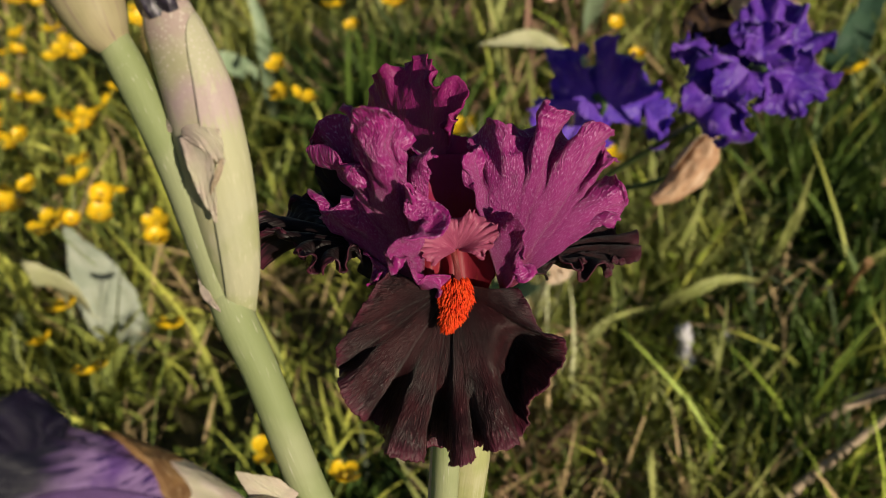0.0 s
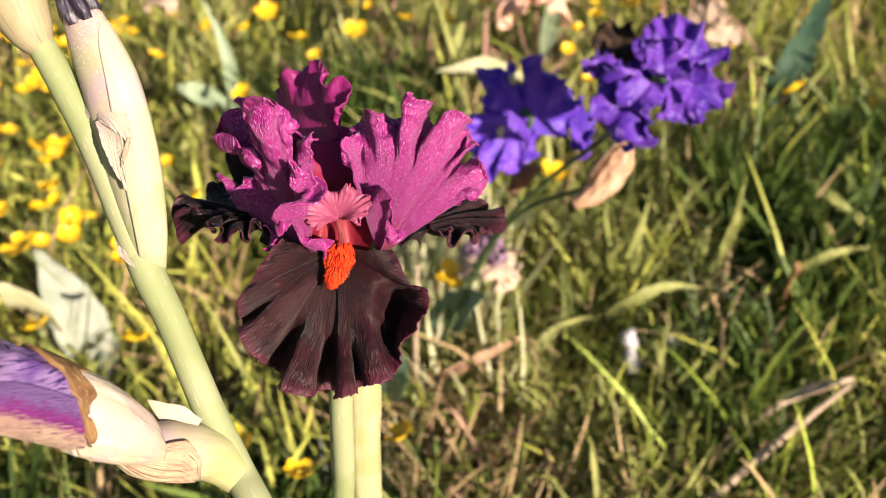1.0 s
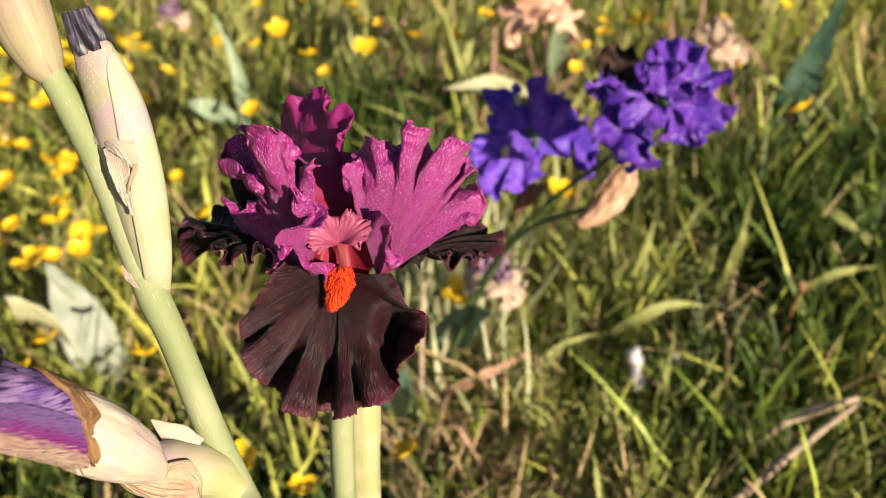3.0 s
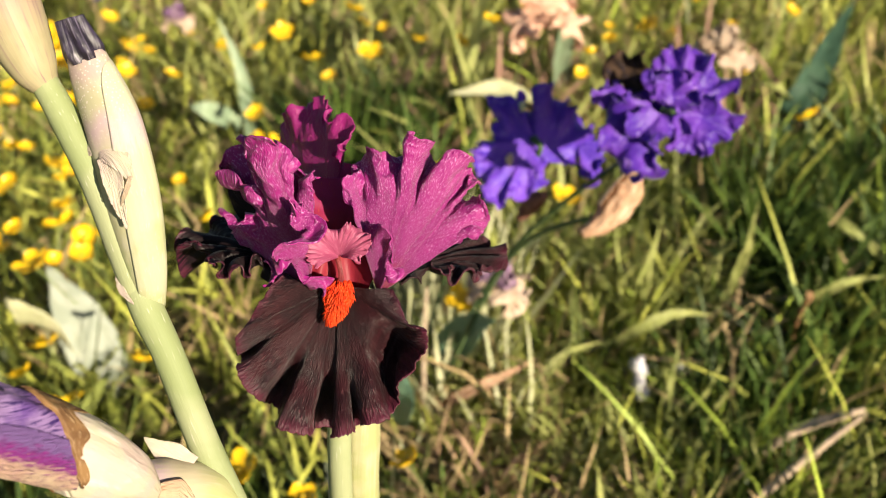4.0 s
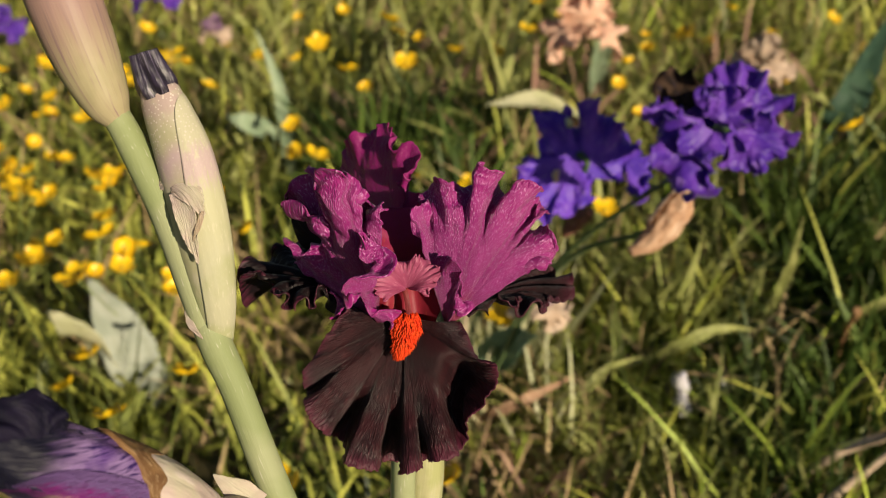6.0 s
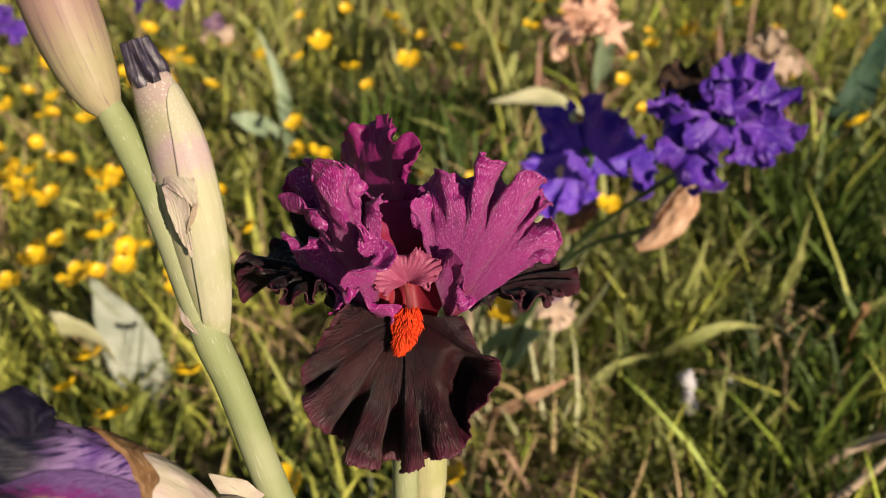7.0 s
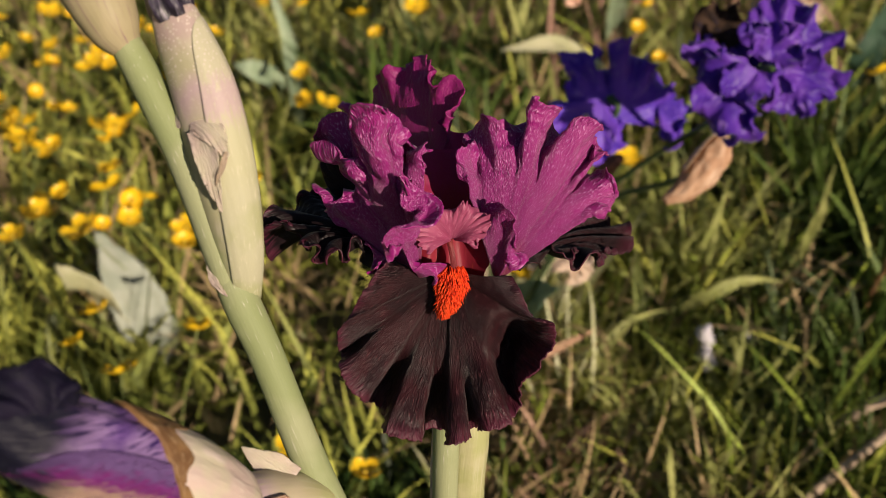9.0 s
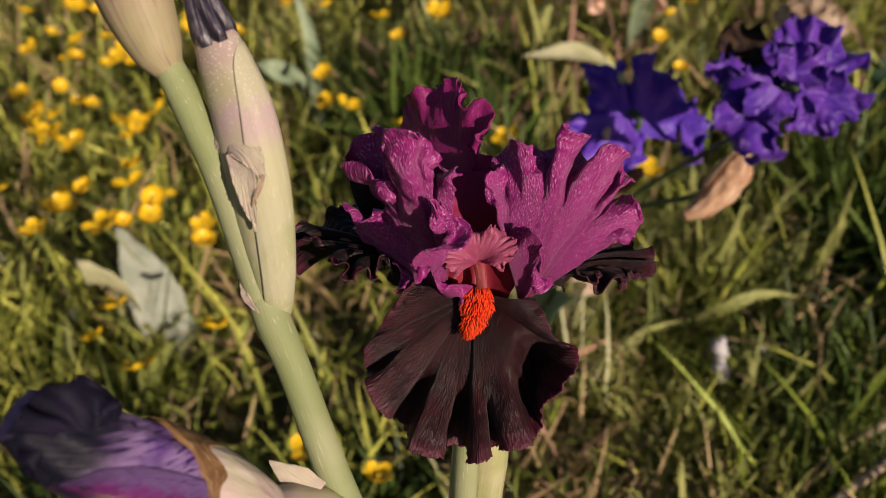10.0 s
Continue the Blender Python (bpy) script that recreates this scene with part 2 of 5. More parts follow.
M_LEAF = surface("grey_green_leaf", (0.30, 0.38, 0.25), (0.24, 0.33, 0.21), (0.36, 0.42, 0.30), 30, 1.0, 0.5, 0.35, 0.3, 0.15, (0.4, 0.5, 0.15), uv=(50, 1.5, 1))
M_GREYLEAF = surface("withered_grey_leaf", (0.28, 0.32, 0.26), (0.36, 0.39, 0.33), (0.25, 0.27, 0.20), 40, 1.0, 0.6, 0.2, 0.5, 0.15, (0.5, 0.5, 0.35), uv=(30, 3, 1))
# dark teal leaf, lowered further so its colour holds the shade
M_DARKLEAF = surface("blue_green_leaf", (0.03, 0.065, 0.043), (0.045, 0.09, 0.055), (0.06, 0.11, 0.07), 30, 1.0, 0.6, 0.15, 0.3, 0.1, (0.2, 0.4, 0.1), uv=(50, 1.5, 1))
M_TEAL = surface("teal_leaf", (0.13, 0.24, 0.17), (0.16, 0.27, 0.18), (0.20, 0.31, 0.23), 30, 1.0, 0.45, 0.4, 0.3, 0.1, (0.2, 0.4, 0.15), uv=(50, 1.5, 1))
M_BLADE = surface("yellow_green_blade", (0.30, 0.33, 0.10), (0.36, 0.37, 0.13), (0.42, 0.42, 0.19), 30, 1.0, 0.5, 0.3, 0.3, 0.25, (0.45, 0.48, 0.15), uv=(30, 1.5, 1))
M_PALELEAF = surface("cream_green_leaf", (0.46, 0.47, 0.27), (0.53, 0.52, 0.34), (0.56, 0.56, 0.40), 30, 1.0, 0.5, 0.35, 0.3, 0.2, (0.6, 0.6, 0.3), uv=(50, 1.5, 1))
M_GRASS = surface("grass", (0.05, 0.095, 0.012), (0.50, 0.50, 0.105), None, 7, 300, 0.45, 0.35, 0, 0.22, None, island=0.6)
M_FRESH = surface("fresh_grass", (0.06, 0.12, 0.014), (0.36, 0.44, 0.07), None, 7, 300, 0.45, 0.35, 0, 0.22, None, island=0.6)
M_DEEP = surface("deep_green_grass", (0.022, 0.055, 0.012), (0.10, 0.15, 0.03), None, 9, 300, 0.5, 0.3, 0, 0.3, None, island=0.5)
M_STRAW = surface("dry_grass", (0.34, 0.24, 0.12), (0.46, 0.34, 0.19), None, 8, 300, 0.6, 0.2, 0, 0.2, None, island=0.35)
M_LITTER = surface("brown_litter", (0.20, 0.12, 0.07), (0.36, 0.24, 0.15), None, 8, 300, 0.7, 0.15, 0, 0.1, None, island=0.4)
M_ROSEWEED = surface("rosy_weed", (0.26, 0.14, 0.11), (0.42, 0.27, 0.20), None, 8, 300, 0.7, 0.15, 0, 0.2, None, island=0.4)
M_HERB = surface("herb_leaves", (0.06, 0.11, 0.018), (0.32, 0.35, 0.08), None, 8, 300, 0.5, 0.35, 0, 0.3, None, island=0.5)
M_SOIL = surface("soil_and_litter", (0.045, 0.045, 0.02), (0.085, 0.075, 0.036), (0.14, 0.105, 0.06), 25, 260, 0.9, 0.1, 0.8)
M_STICK = surface("weathered_stick", (0.34, 0.26, 0.19), (0.46, 0.36, 0.27), (0.24, 0.17, 0.11), 60, 1.0, 0.8, 0.15, 0.8, uv=(20, 6, 1))
M_BUTTER = surface("buttercup_yellow", (0.80, 0.49, 0.010), (0.86, 0.57, 0.014), (0.90, 0.65, 0.04), 300, 1500, 0.3, 0.5, 0.1, 0.2, (0.9, 0.5, 0.01))
M_BUTTERC = surface("buttercup_centre", (0.55, 0.34, 0.02), (0.45, 0.32, 0.03), (0.7, 0.5, 0.05), 600, 3000, 0.7, 0.2, 0.4)
M_GSTEM = surface("green_stalk", (0.16, 0.22, 0.05), (0.22, 0.26, 0.08), None, 60, 400, 0.5, 0.3, 0, 0.1, None)
M_DULLSTEM = surface("dull_tan_green_stalk", (0.16, 0.14, 0.06), (0.22, 0.17, 0.09), None, 60, 400, 0.6, 0.2, 0, 0.1, None)
M_DARKSTEM = surface("dark_green_stalk", (0.05, 0.09, 0.035), (0.08, 0.12, 0.05), None, 60, 400, 0.5, 0.3, 0, 0.05, None)
M_BROWNSTEM = surface("russet_stalk", (0.26, 0.13, 0.06), (0.34, 0.20, 0.10), None, 60, 400, 0.6, 0.2, 0, 0.1, None)


# ---- builders ----
FACE = look((0.087, -0.018, 0.826), (0.056, 1.608, -0.337), -1.8).to_3x3()   # the way the bloom faces
BLOOM = Vector((0.0487, 0.2267, 0.6328))                             # base of its beard


def W(x, y, z):
    """A place by the bloom's own axes: centimetres to its right, up its face and out of it."""
    return BLOOM + FACE @ Vector((x, y, z)) * 0.01


def spline(points, k):
    """k + 1 samples of a smooth curve through the points."""
    p = np.array(points, float)
    if p.ndim == 1:
        p = p[:, None]
    q = np.vstack([2 * p[0] - p[1], p, 2 * p[-1] - p[-2]])
    t = np.linspace(0, len(p) - 1 - 1e-9, k + 1)
    i, f = t.astype(int), (t % 1)[:, None]
    a, b, c, d = q[i], q[i + 1], q[i + 2], q[i + 3]
    return 0.5 * (2 * b + (c - a) * f + (2 * a - 5 * b + 4 * c - d) * f ** 2 + (3 * b - a - 3 * c + d) * f ** 3)


def unit(v):
    return v / np.maximum(np.linalg.norm(v, axis=-1, keepdims=True), 1e-12)


def sheet(P, rim=None, closed=False):
    """A grid of points (rows along, columns across) as a bmesh with uv and, where given, the rim value."""
    bm = bmesh.new()
    uvl = bm.loops.layers.uv.new("UVMap")
    rl = bm.verts.layers.float.new("rim")
    nv, nu = P.shape[:2]
    vs = [[bm.verts.new(P[i, j]) for j in range(nu)] for i in range(nv)]
    if rim is not None:
        for i in range(nv):
            for j in range(nu):
                vs[i][j][rl] = float(rim[i, j])
    last = nu if closed else nu - 1
    for i in range(nv - 1):
        for j in range(last):
            j2 = (j + 1) % nu
            f = bm.faces.new((vs[i][j], vs[i][j2], vs[i + 1][j2], vs[i + 1][j]))
            f.smooth = True
            for lp, (a, b) in zip(f.loops, ((j, i), (j + 1, i), (j + 1, i + 1), (j, i + 1))):
                lp[uvl].uv = (a / last, b / (nv - 1))
    return bm


def relax(P, P0, plan, rho, grow, steps, hold, bend):
    """Lets a sheet whose rim has grown longer than its room buckle into ruffles: edge lengths seek the grown lengths of P0, while the
    middle is held near P0. Only lengths across the rays from the middle of the plan grow, so that the pleats fan out."""
    fams = []
    for di, dj, stiff in ((0, 1, 1.0), (1, 0, 1.0), (1, 1, 0.6), (1, -1, 0.6), (0, 2, bend), (2, 0, bend), (0, 4, bend * 0.5), (4, 0, bend * 0.5)):
        if dj >= 0:
            A, B = (slice(None, -di or None), slice(None, -dj or None)), (slice(di, None), slice(dj, None))
        else:
            A, B = (slice(None, -di), slice(-dj, None)), (slice(di, None), slice(None, dj))
        e, r = plan[B] - plan[A], plan[A] + plan[B]
        cross = (e[..., 0] * r[..., 1] - e[..., 1] * r[..., 0]) ** 2 / ((e ** 2).sum(-1) * (r ** 2).sum(-1) + 1e-18)
        rest = np.linalg.norm(P0[B] - P0[A], axis=-1) * (1 + 0.5 * (grow[A] + grow[B]) * (0.06 + 0.94 * cross))
        fams.append((A, B, rest, stiff))
    pull = (hold * (1 - rho ** 2) ** 1.5 + hold * 0.02)[..., None]
    for _ in range(steps):
        D, C = np.zeros_like(P), np.zeros(P.shape[:2])
        for A, B, rest, stiff in fams:
            d = P[B] - P[A]
            ln = np.sqrt((d * d).sum(-1)) + 1e-9
            c = d * ((ln - rest) / ln * 0.5 * stiff)[..., None]
            D[A] += c
            D[B] -= c
            C[A] += stiff
            C[B] += stiff
        P = P + 1.3 * D / np.maximum(C, 1e-6)[..., None]
        P = P + pull * (P0 - P)
        P[0] = P0[0]
    return P


def petal(spine, width, face, cup=0.0, flute=0.2, wave=1.4, growth=0.0, seed=0, centre=0.3, power=2.0, nu=56, nv=64, jag=0.02, cap=4, local=True,
          warp=0.12, steps=320, hold=0.02, bend=0.12, reach=3.0, cells=26, fine=4, frill=0.06, ripple=0.5):
    """A ruffled petal along a spine, in centimetres. width: half widths from base to tip; face: the way its upper side looks, base to tip.
    cup lifts the sides, flute and wave are the height and length of the first pleats, growth the share by which the rim outgrows its
    room, so that it ruffles; jag frays the rim, warp bends the whole unevenly."""
    k = 0.01
    if growth:
        nu, nv = cells, cells
    S = spline([tuple(W(*p)) for p in spine] if local else spine, 200)
    N = spline(face, 200)
    if local:
        N = N @ np.array(FACE).T
    T = unit(np.gradient(S, axis=0))
    side = unit(np.cross(T, N))
    N = unit(np.cross(side, T))
    wide = spline(width, 200)[:, 0] * k
    length = np.linalg.norm(np.diff(S, axis=0), axis=1).sum()
    rng = random.Random(seed)
    ph = [rng.uniform(0, 6.28) for _ in range(10)]
    v = np.linspace(0, 1, nv + 1)[:, None] + np.zeros((1, nu + 1))
    u = np.linspace(-1, 1, nu + 1)[None, :] + np.zeros((nv + 1, 1))
    x, y = u * np.sqrt(1 - v * v / 2), np.clip(v * np.sqrt(1 - u * u / 2), 0, 0.9999)
    t = np.linspace(0, 1, 201)

    def at(a):
        return np.stack([np.interp(y, t, a[:, c]) for c in range(3)], -1)

    S, N, side, T = at(S), at(N), at(side), at(T)
    lat = x * np.interp(y, t, wide) * np.sqrt((1 - y ** cap) / (1 - y * y))
    rho = np.clip((np.abs(u) ** 6 + v ** 6) ** (1 / 6), 0, 1)
    start = np.clip(v / 0.22, 0, 1) ** 1.5
    th = np.arctan2(lat, (y - centre) * length)
    # length along the rim, which the pleats share
    el, ey = np.concatenate([lat[:, -1], lat[-1, ::-1][: nu // 2 + 1]]), np.concatenate([y[:, -1], y[-1, ::-1][: nu // 2 + 1]]) * length
    arc = np.concatenate([[0], np.cumsum(np.hypot(np.diff(el), np.diff(ey)))])
    et = np.arctan2(el, ey - centre * length)
    o = np.argsort(et)
    s = np.sign(th) * np.interp(np.abs(th), et[o], (arc[-1] - arc)[o]) * 100
    wob = 1.3 * np.sin(0.9 * s + ph[0]) + 0.8 * np.sin(1.7 * s + ph[1])
    a = np.sin(6.283 * s / wave + ph[2] + wob) * (0.8 + 0.4 * np.sin(0.8 * s + ph[3]))
    fray = start * rho ** 8 * jag * np.sin(6.283 * s / 0.31 + ph[6]) * np.sin(6.283 * s / 0.83 + ph[7])
    half = np.abs(np.interp(y, t, wide)) + 1e-6
    flat = lat * (1 + fray)
    base = cup * lat * lat / half
    P0 = S + side * flat[..., None] + N * base[..., None] + T * (fray * length * 0.2 * v)[..., None]
    if warp:
        q = P0.reshape(-1, 3) * 55 + np.array((seed * 3.1, 0, 0))
        d = np.array([noise.noise_vector(c) for c in q]).reshape(P0.shape) * warp * k
        P0 = P0 + d * (0.2 + 0.8 * start)[..., None]
    P = P0 + N * (k * start * flute * a * rho ** power)[..., None]
    if growth:
        plan = np.stack([lat, (y - centre) * length], -1)
        P = relax(P, P0, plan, rho, growth * start * rho ** reach, steps, hold, bend)
        n, m = nv * fine, nu * fine

        def finer(a):
            a = spline(a.reshape(nv + 1, -1), n).reshape(n + 1, nu + 1, -1).transpose(1, 0, 2)
            return spline(a.reshape(nu + 1, -1), m).reshape(m + 1, n + 1, -1).transpose(1, 0, 2)

        P, rho, v, s = finer(P), np.clip(finer(rho[..., None])[..., 0], 0, 1), finer(v[..., None])[..., 0], finer(s[..., None])[..., 0]
    if frill and growth:
        up = unit(np.cross(np.gradient(P, axis=1), np.gradient(P, axis=0)))
        b = np.sin(6.283 * s / ripple + ph[4] + 1.6 * np.sin(1.9 * s + ph[5])) * (0.6 + 0.5 * np.sin(2.7 * s + ph[8]))
        P = P + up * (k * frill * b * rho ** 10 * np.clip(v / 0.3, 0, 1))[..., None]
    return sheet(P, rho * np.clip(v / 0.3, 0, 1))


def frames(S):
    """Side vectors carried along a curve without twist."""
    T = unit(np.gradient(S, axis=0))
    a = np.cross(T[0], (0.13, 0.9, 0.21))
    A = [a / np.linalg.norm(a)]
    for t in T[1:]:
        x = A[-1] - t * np.dot(A[-1], t)
        A.append(x / np.linalg.norm(x))
    A = np.array(A)
    return A, np.cross(T, A)


def tube(points, radii, seg=20, k=40, ribs=0.0, nrib=7, seed=0, squash=1.0, crumple=0.0):
    """A stalk or bud: radii in cm along the curve; ribs flute it, crumple makes it uneven."""
    S = spline(points, k)
    R = spline(radii, k)[:, :1] * 0.01
    A, B = frames(S)
    ph = random.Random(seed).uniform(0, 6)
    t = np.linspace(0, 2 * math.pi, seg, endpoint=False)[None]
    v = np.linspace(0, 1, k + 1)[:, None]
    r = R * (1 + ribs * np.sin(nrib * t + ph + 2 * v) + crumple * np.sin(3 * t + 9 * v + ph) * np.sin(17 * v + 2 * t + ph))
    P = S[:, None] + A[:, None] * (r * np.cos(t))[..., None] + B[:, None] * (r * np.sin(t) * squash)[..., None]
    bm = sheet(P, closed=True)
    bm.verts.ensure_lookup_table()
    for row in (list(range(seg)), list(range(k * seg, (k + 1) * seg))):
        bm.faces.new([bm.verts[i] for i in row])
    return bm


def wrap(points, radii, start, stop, seg=28, k=40, seed=0, wrinkle=0.03, tip=3.0, slant=0.0, squash=1.0, toward=None, foot=0.0, mouth=0.0, v0=0.0):
    """A bract wrapped round a curve from the angle start to stop (degrees), narrowing to a point at its end; mouth cuts its end slantwise."""
    S = spline(points, k)
    R = spline(radii, k)[:, :1] * 0.01
    A, B = frames(S)
    ph = random.Random(seed).uniform(0, 6)
    v = np.linspace(v0, 1, k + 1)[:, None]
    s = np.linspace(-1, 1, seg + 1)[None]
    turn = 0.0
    if toward is not None:
        turn = math.degrees(math.atan2(np.dot(B[k // 2], tuple(toward)), np.dot(A[k // 2], tuple(toward))))
    half = (stop - start) / 2 * np.clip(1 - v ** tip, 0, 1) ** 0.6
    if foot:
        half = half * np.clip(v / foot, 0.03, 1) ** 0.7
    t = np.radians(turn + (start + stop) / 2 + slant * v + half * s)
    r = R * (1 + wrinkle * np.sin(9 * t + 3 * v + ph) + 0.6 * wrinkle * np.sin(21 * t + 14 * v + ph))
    if mouth or v0:
        if v0:
            v = 1 - (1 - v) * (0.15 + 0.85 * (0.5 + 0.5 * np.cos(t - math.radians(turn))) ** 1.5) * (1 + 0.3 * np.sin(7 * t + ph))
        vv = v * (1 - mouth * 0.5 * (1 - np.cos(t - math.radians(turn)))) + np.zeros_like(t)
        g = np.linspace(0, 1, k + 1)
        r = r / R * np.interp(vv, g, R[:, 0])
        S, A, B = (np.stack([np.interp(vv, g, q[:, c]) for c in range(3)], -1) for q in (S, A, B))
    else:
        S, A, B = S[:, None], A[:, None], B[:, None]
    P = S + A * (r * np.cos(t))[..., None] + B * (r * np.sin(t) * squash)[..., None]
    return sheet(P)


def part(name, bm, material, parent, label="", thick=0.0):
    """Links a bmesh, built in world places, as one mesh under a thing or a part."""
    me = bpy.data.meshes.new(name)
    off = parent.matrix_world.translation if parent.parent is None else parent.parent.matrix_world.translation
    if parent.parent is None:
        off = parent.location
    else:
        off = parent.parent.location
    bmesh.ops.translate(bm, verts=bm.verts, vec=-Vector(off))
    bmesh.ops.recalc_face_normals(bm, faces=bm.faces) if thick == 0 else None
    bm.to_mesh(me)
    bm.free()
    me.materials.append(material)
    ob = new(name, me)
    ob.parent = parent
    if thick:
        s = ob.modifiers.new("thickness", "SOLIDIFY")
        s.thickness, s.offset = thick, 0
    return tagged(ob, label)


def thing(name, base, label, category, group=""):
    ob = new(name)
    ob.location = base
    ob.empty_display_size = 0.02
    return tagged(ob, label, category, group)


# ---- ground ----
gm = bmesh.new()
near, ys = np.linspace(-3, 3, 61), np.linspace(-2, 4.5, 66)
grid = {}
for x in [-400, -40, -8, *near, 8, 40, 400]:
    for y in [-400, -40, -8, *ys, 9, 40, 400]:
        z = 0.012 * noise.noise((x * 3, y * 3, 0)) + 0.02 * noise.noise((x * 0.9, y * 0.9, 4))
        grid[x, y] = gm.verts.new((x, y, z))
xs_all, ys_all = sorted({k[0] for k in grid}), sorted({k[1] for k in grid})
for x0, x1 in zip(xs_all, xs_all[1:]):
    for y0, y1 in zip(ys_all, ys_all[1:]):
        gm.faces.new((grid[x0, y0], grid[x1, y0], grid[x1, y1], grid[x0, y1])).smooth = True
me = bpy.data.meshes.new("ground")
gm.to_mesh(me)
gm.free()
me.materials.append(M_SOIL)
tagged(new("ground", me), "dark soil with dead litter under meadow grass", "ground", kind="structure")


# ---- the maroon iris in bloom ----
def fan(base, rim, claw=0.08, bow=0.0, begin=0.35, soften=0.07, growth=0.5, reach=2.5, steps=260, hold=0.05, bend=0.14, frill=0.05, ripple=0.33, jag=0.02, warp=0.12, wander=0.5, deep=1.0, curl=0.0,
        seed=0, nu=84, nv=26, fine=4, origin=BLOOM):
    """A fan-shaped petal by the bloom's axes, in centimetres from the origin: from the base, ribs run out to a pleated rim, each given by its turn from
    straight up in degrees, its reach, the depth of its end and, where it has one, the depth of a pocket before it. deep scales the pleats. The pleats deepen from begin outwards and wander a little; bow lifts the
    middle of the ribs; growth is the share by which the rim outgrows its room and buckles; frill and jag ruffle and fray its edge, curl rolls it back unevenly."""
    r = np.array([(*q, 0.0)[:4] for q in rim], float)
    tip = np.stack([base[0] + r[:, 1] * np.sin(np.radians(r[:, 0])), base[1] + r[:, 1] * np.cos(np.radians(r[:, 0])), r[:, 2], r[:, 3]], 1)
    many = spline(tip, 2000)
    s = np.concatenate([[0], np.cumsum(np.linalg.norm(np.diff(many[:, :3], axis=0), axis=1))])
    rng = random.Random(seed)
    ph = [rng.uniform(0, 6.28) for _ in range(9)]
    g = np.linspace(0, s[-1], nu + 1)
    tip, pocket = np.stack([np.interp(g, s, many[:, c]) for c in range(3)], 1), np.interp(g, s, many[:, 3])
    w = np.exp(-0.5 * ((g[:, None] - g[None]) / (soften * s[-1])) ** 2)
    broad = (w / w.sum(1, keepdims=True)) @ tip[:, 2]   # the depth of the rim without its pleats
    v = np.linspace(0, 1, nv + 1)[:, None]
    b = np.array(base, float)
    start = b + unit(tip - b) * claw
    far = np.clip((v - begin) / (1 - begin), 0, 1)
    far = far * far * (3 - 2 * far)
    P = start[None] + (tip - start)[None] * v[..., None]
    drift = g + wander * (1 - v) * (np.sin(1.1 * g + ph[0]) + 0.5 * np.sin(2.7 * g + ph[1]))
    fold = np.interp(drift, g, tip[:, 2] - broad) * deep * far + pocket * np.exp(-((v - 0.76) / 0.17) ** 2)
    P[..., 2] = start[:, 2] + (broad - start[:, 2]) * v + fold + bow * 4 * v * (1 - v)
    d = np.array([noise.noise_vector(Vector(c) * 0.8 + Vector((seed * 3.7, 0, 0))) * 0.7 + noise.noise_vector(Vector(c) * 2.2 + Vector((0, seed * 2.1, 0))) * 0.4 for c in P.reshape(-1, 3)])
    P = P + d.reshape(P.shape) * (warp * v)[..., None]
    rho = np.clip(v + 0 * g, 0, 1)
    if growth:
        P = relax(P, P.copy(), P[..., :2] - b[:2], rho, growth * rho ** reach, steps, hold, bend)
    n, m = nv * fine, nu * fine
    P = spline(P.reshape(nv + 1, -1), n).reshape(n + 1, nu + 1, 3).transpose(1, 0, 2)
    P = spline(P.reshape(nu + 1, -1), m).reshape(m + 1, n + 1, 3).transpose(1, 0, 2)
    v, g = np.linspace(0, 1, n + 1)[:, None], np.linspace(0, s[-1], m + 1)
    up = unit(np.cross(np.gradient(P, axis=1), np.gradient(P, axis=0)))
    wave = np.sin(6.283 * g / ripple + ph[4] + 1.8 * np.sin(1.7 * g + ph[5])) * (0.55 + 0.45 * np.sin(2.3 * g + ph[6]))
    crease = np.sin(6.283 * g / (ripple * 0.37) + ph[7] + 1.5 * np.sin(3.1 * g)) * 0.12
    fray = jag * v ** 12 * np.sin(6.283 * g / 0.21 + ph[2]) * np.sin(6.283 * g / 0.67 + ph[3])
    up = up * np.sign(up[..., 2:].mean())
    roll = np.clip((v - 0.72) / 0.28, 0, 1) ** 2 * (0.5 + 0.9 * np.sin(1.6 * g + ph[8]) + 0.4 * np.sin(3.7 * g + ph[0]))
    P = P + up * (frill * (wave * v ** 6 + crease * v ** 2.5) - curl * roll)[..., None] + (P - b) * (fray - 0.12 * curl * np.abs(roll))[..., None]
    return sheet(np.array(origin) + P @ np.array(FACE).T * 0.01, np.clip(v + 0 * g, 0, 1))


iris = thing("bearded_iris", (BLOOM.x, BLOOM.y + 0.02, 0.0), "ruffled bearded iris with magenta standards and black-maroon falls", "flower")
part("stem", tube([(iris.location.x, iris.location.y, -0.01), tuple(W(-0.95, -18, -12.0)), tuple(W(-0.6, -8.5, -4.8)), tuple(W(-0.45, -4.5, -2.7)), tuple(W(-0.2, -1.0, -2.6)), tuple(W(-0.2, 0.6, -2.3))],
                  [0.6, 0.5, 0.46, 0.46, 0.45, 0.45]), M_STEM, iris)
part("spathe", wrap([tuple(W(0.1, -14, -9.5)), tuple(W(0.15, -8, -5.5)), tuple(W(0.3, -5.4, -3.9)), tuple(W(0.3, -3, -3.0))], [0.64, 0.66, 0.66, 0.6], -120, 120, seed=3, tip=6, wrinkle=0.02, toward=FACE @ Vector((1, 0, 0.4))), M_SHEATH, iris,
     "cream-green papery spathe", 0.0006)
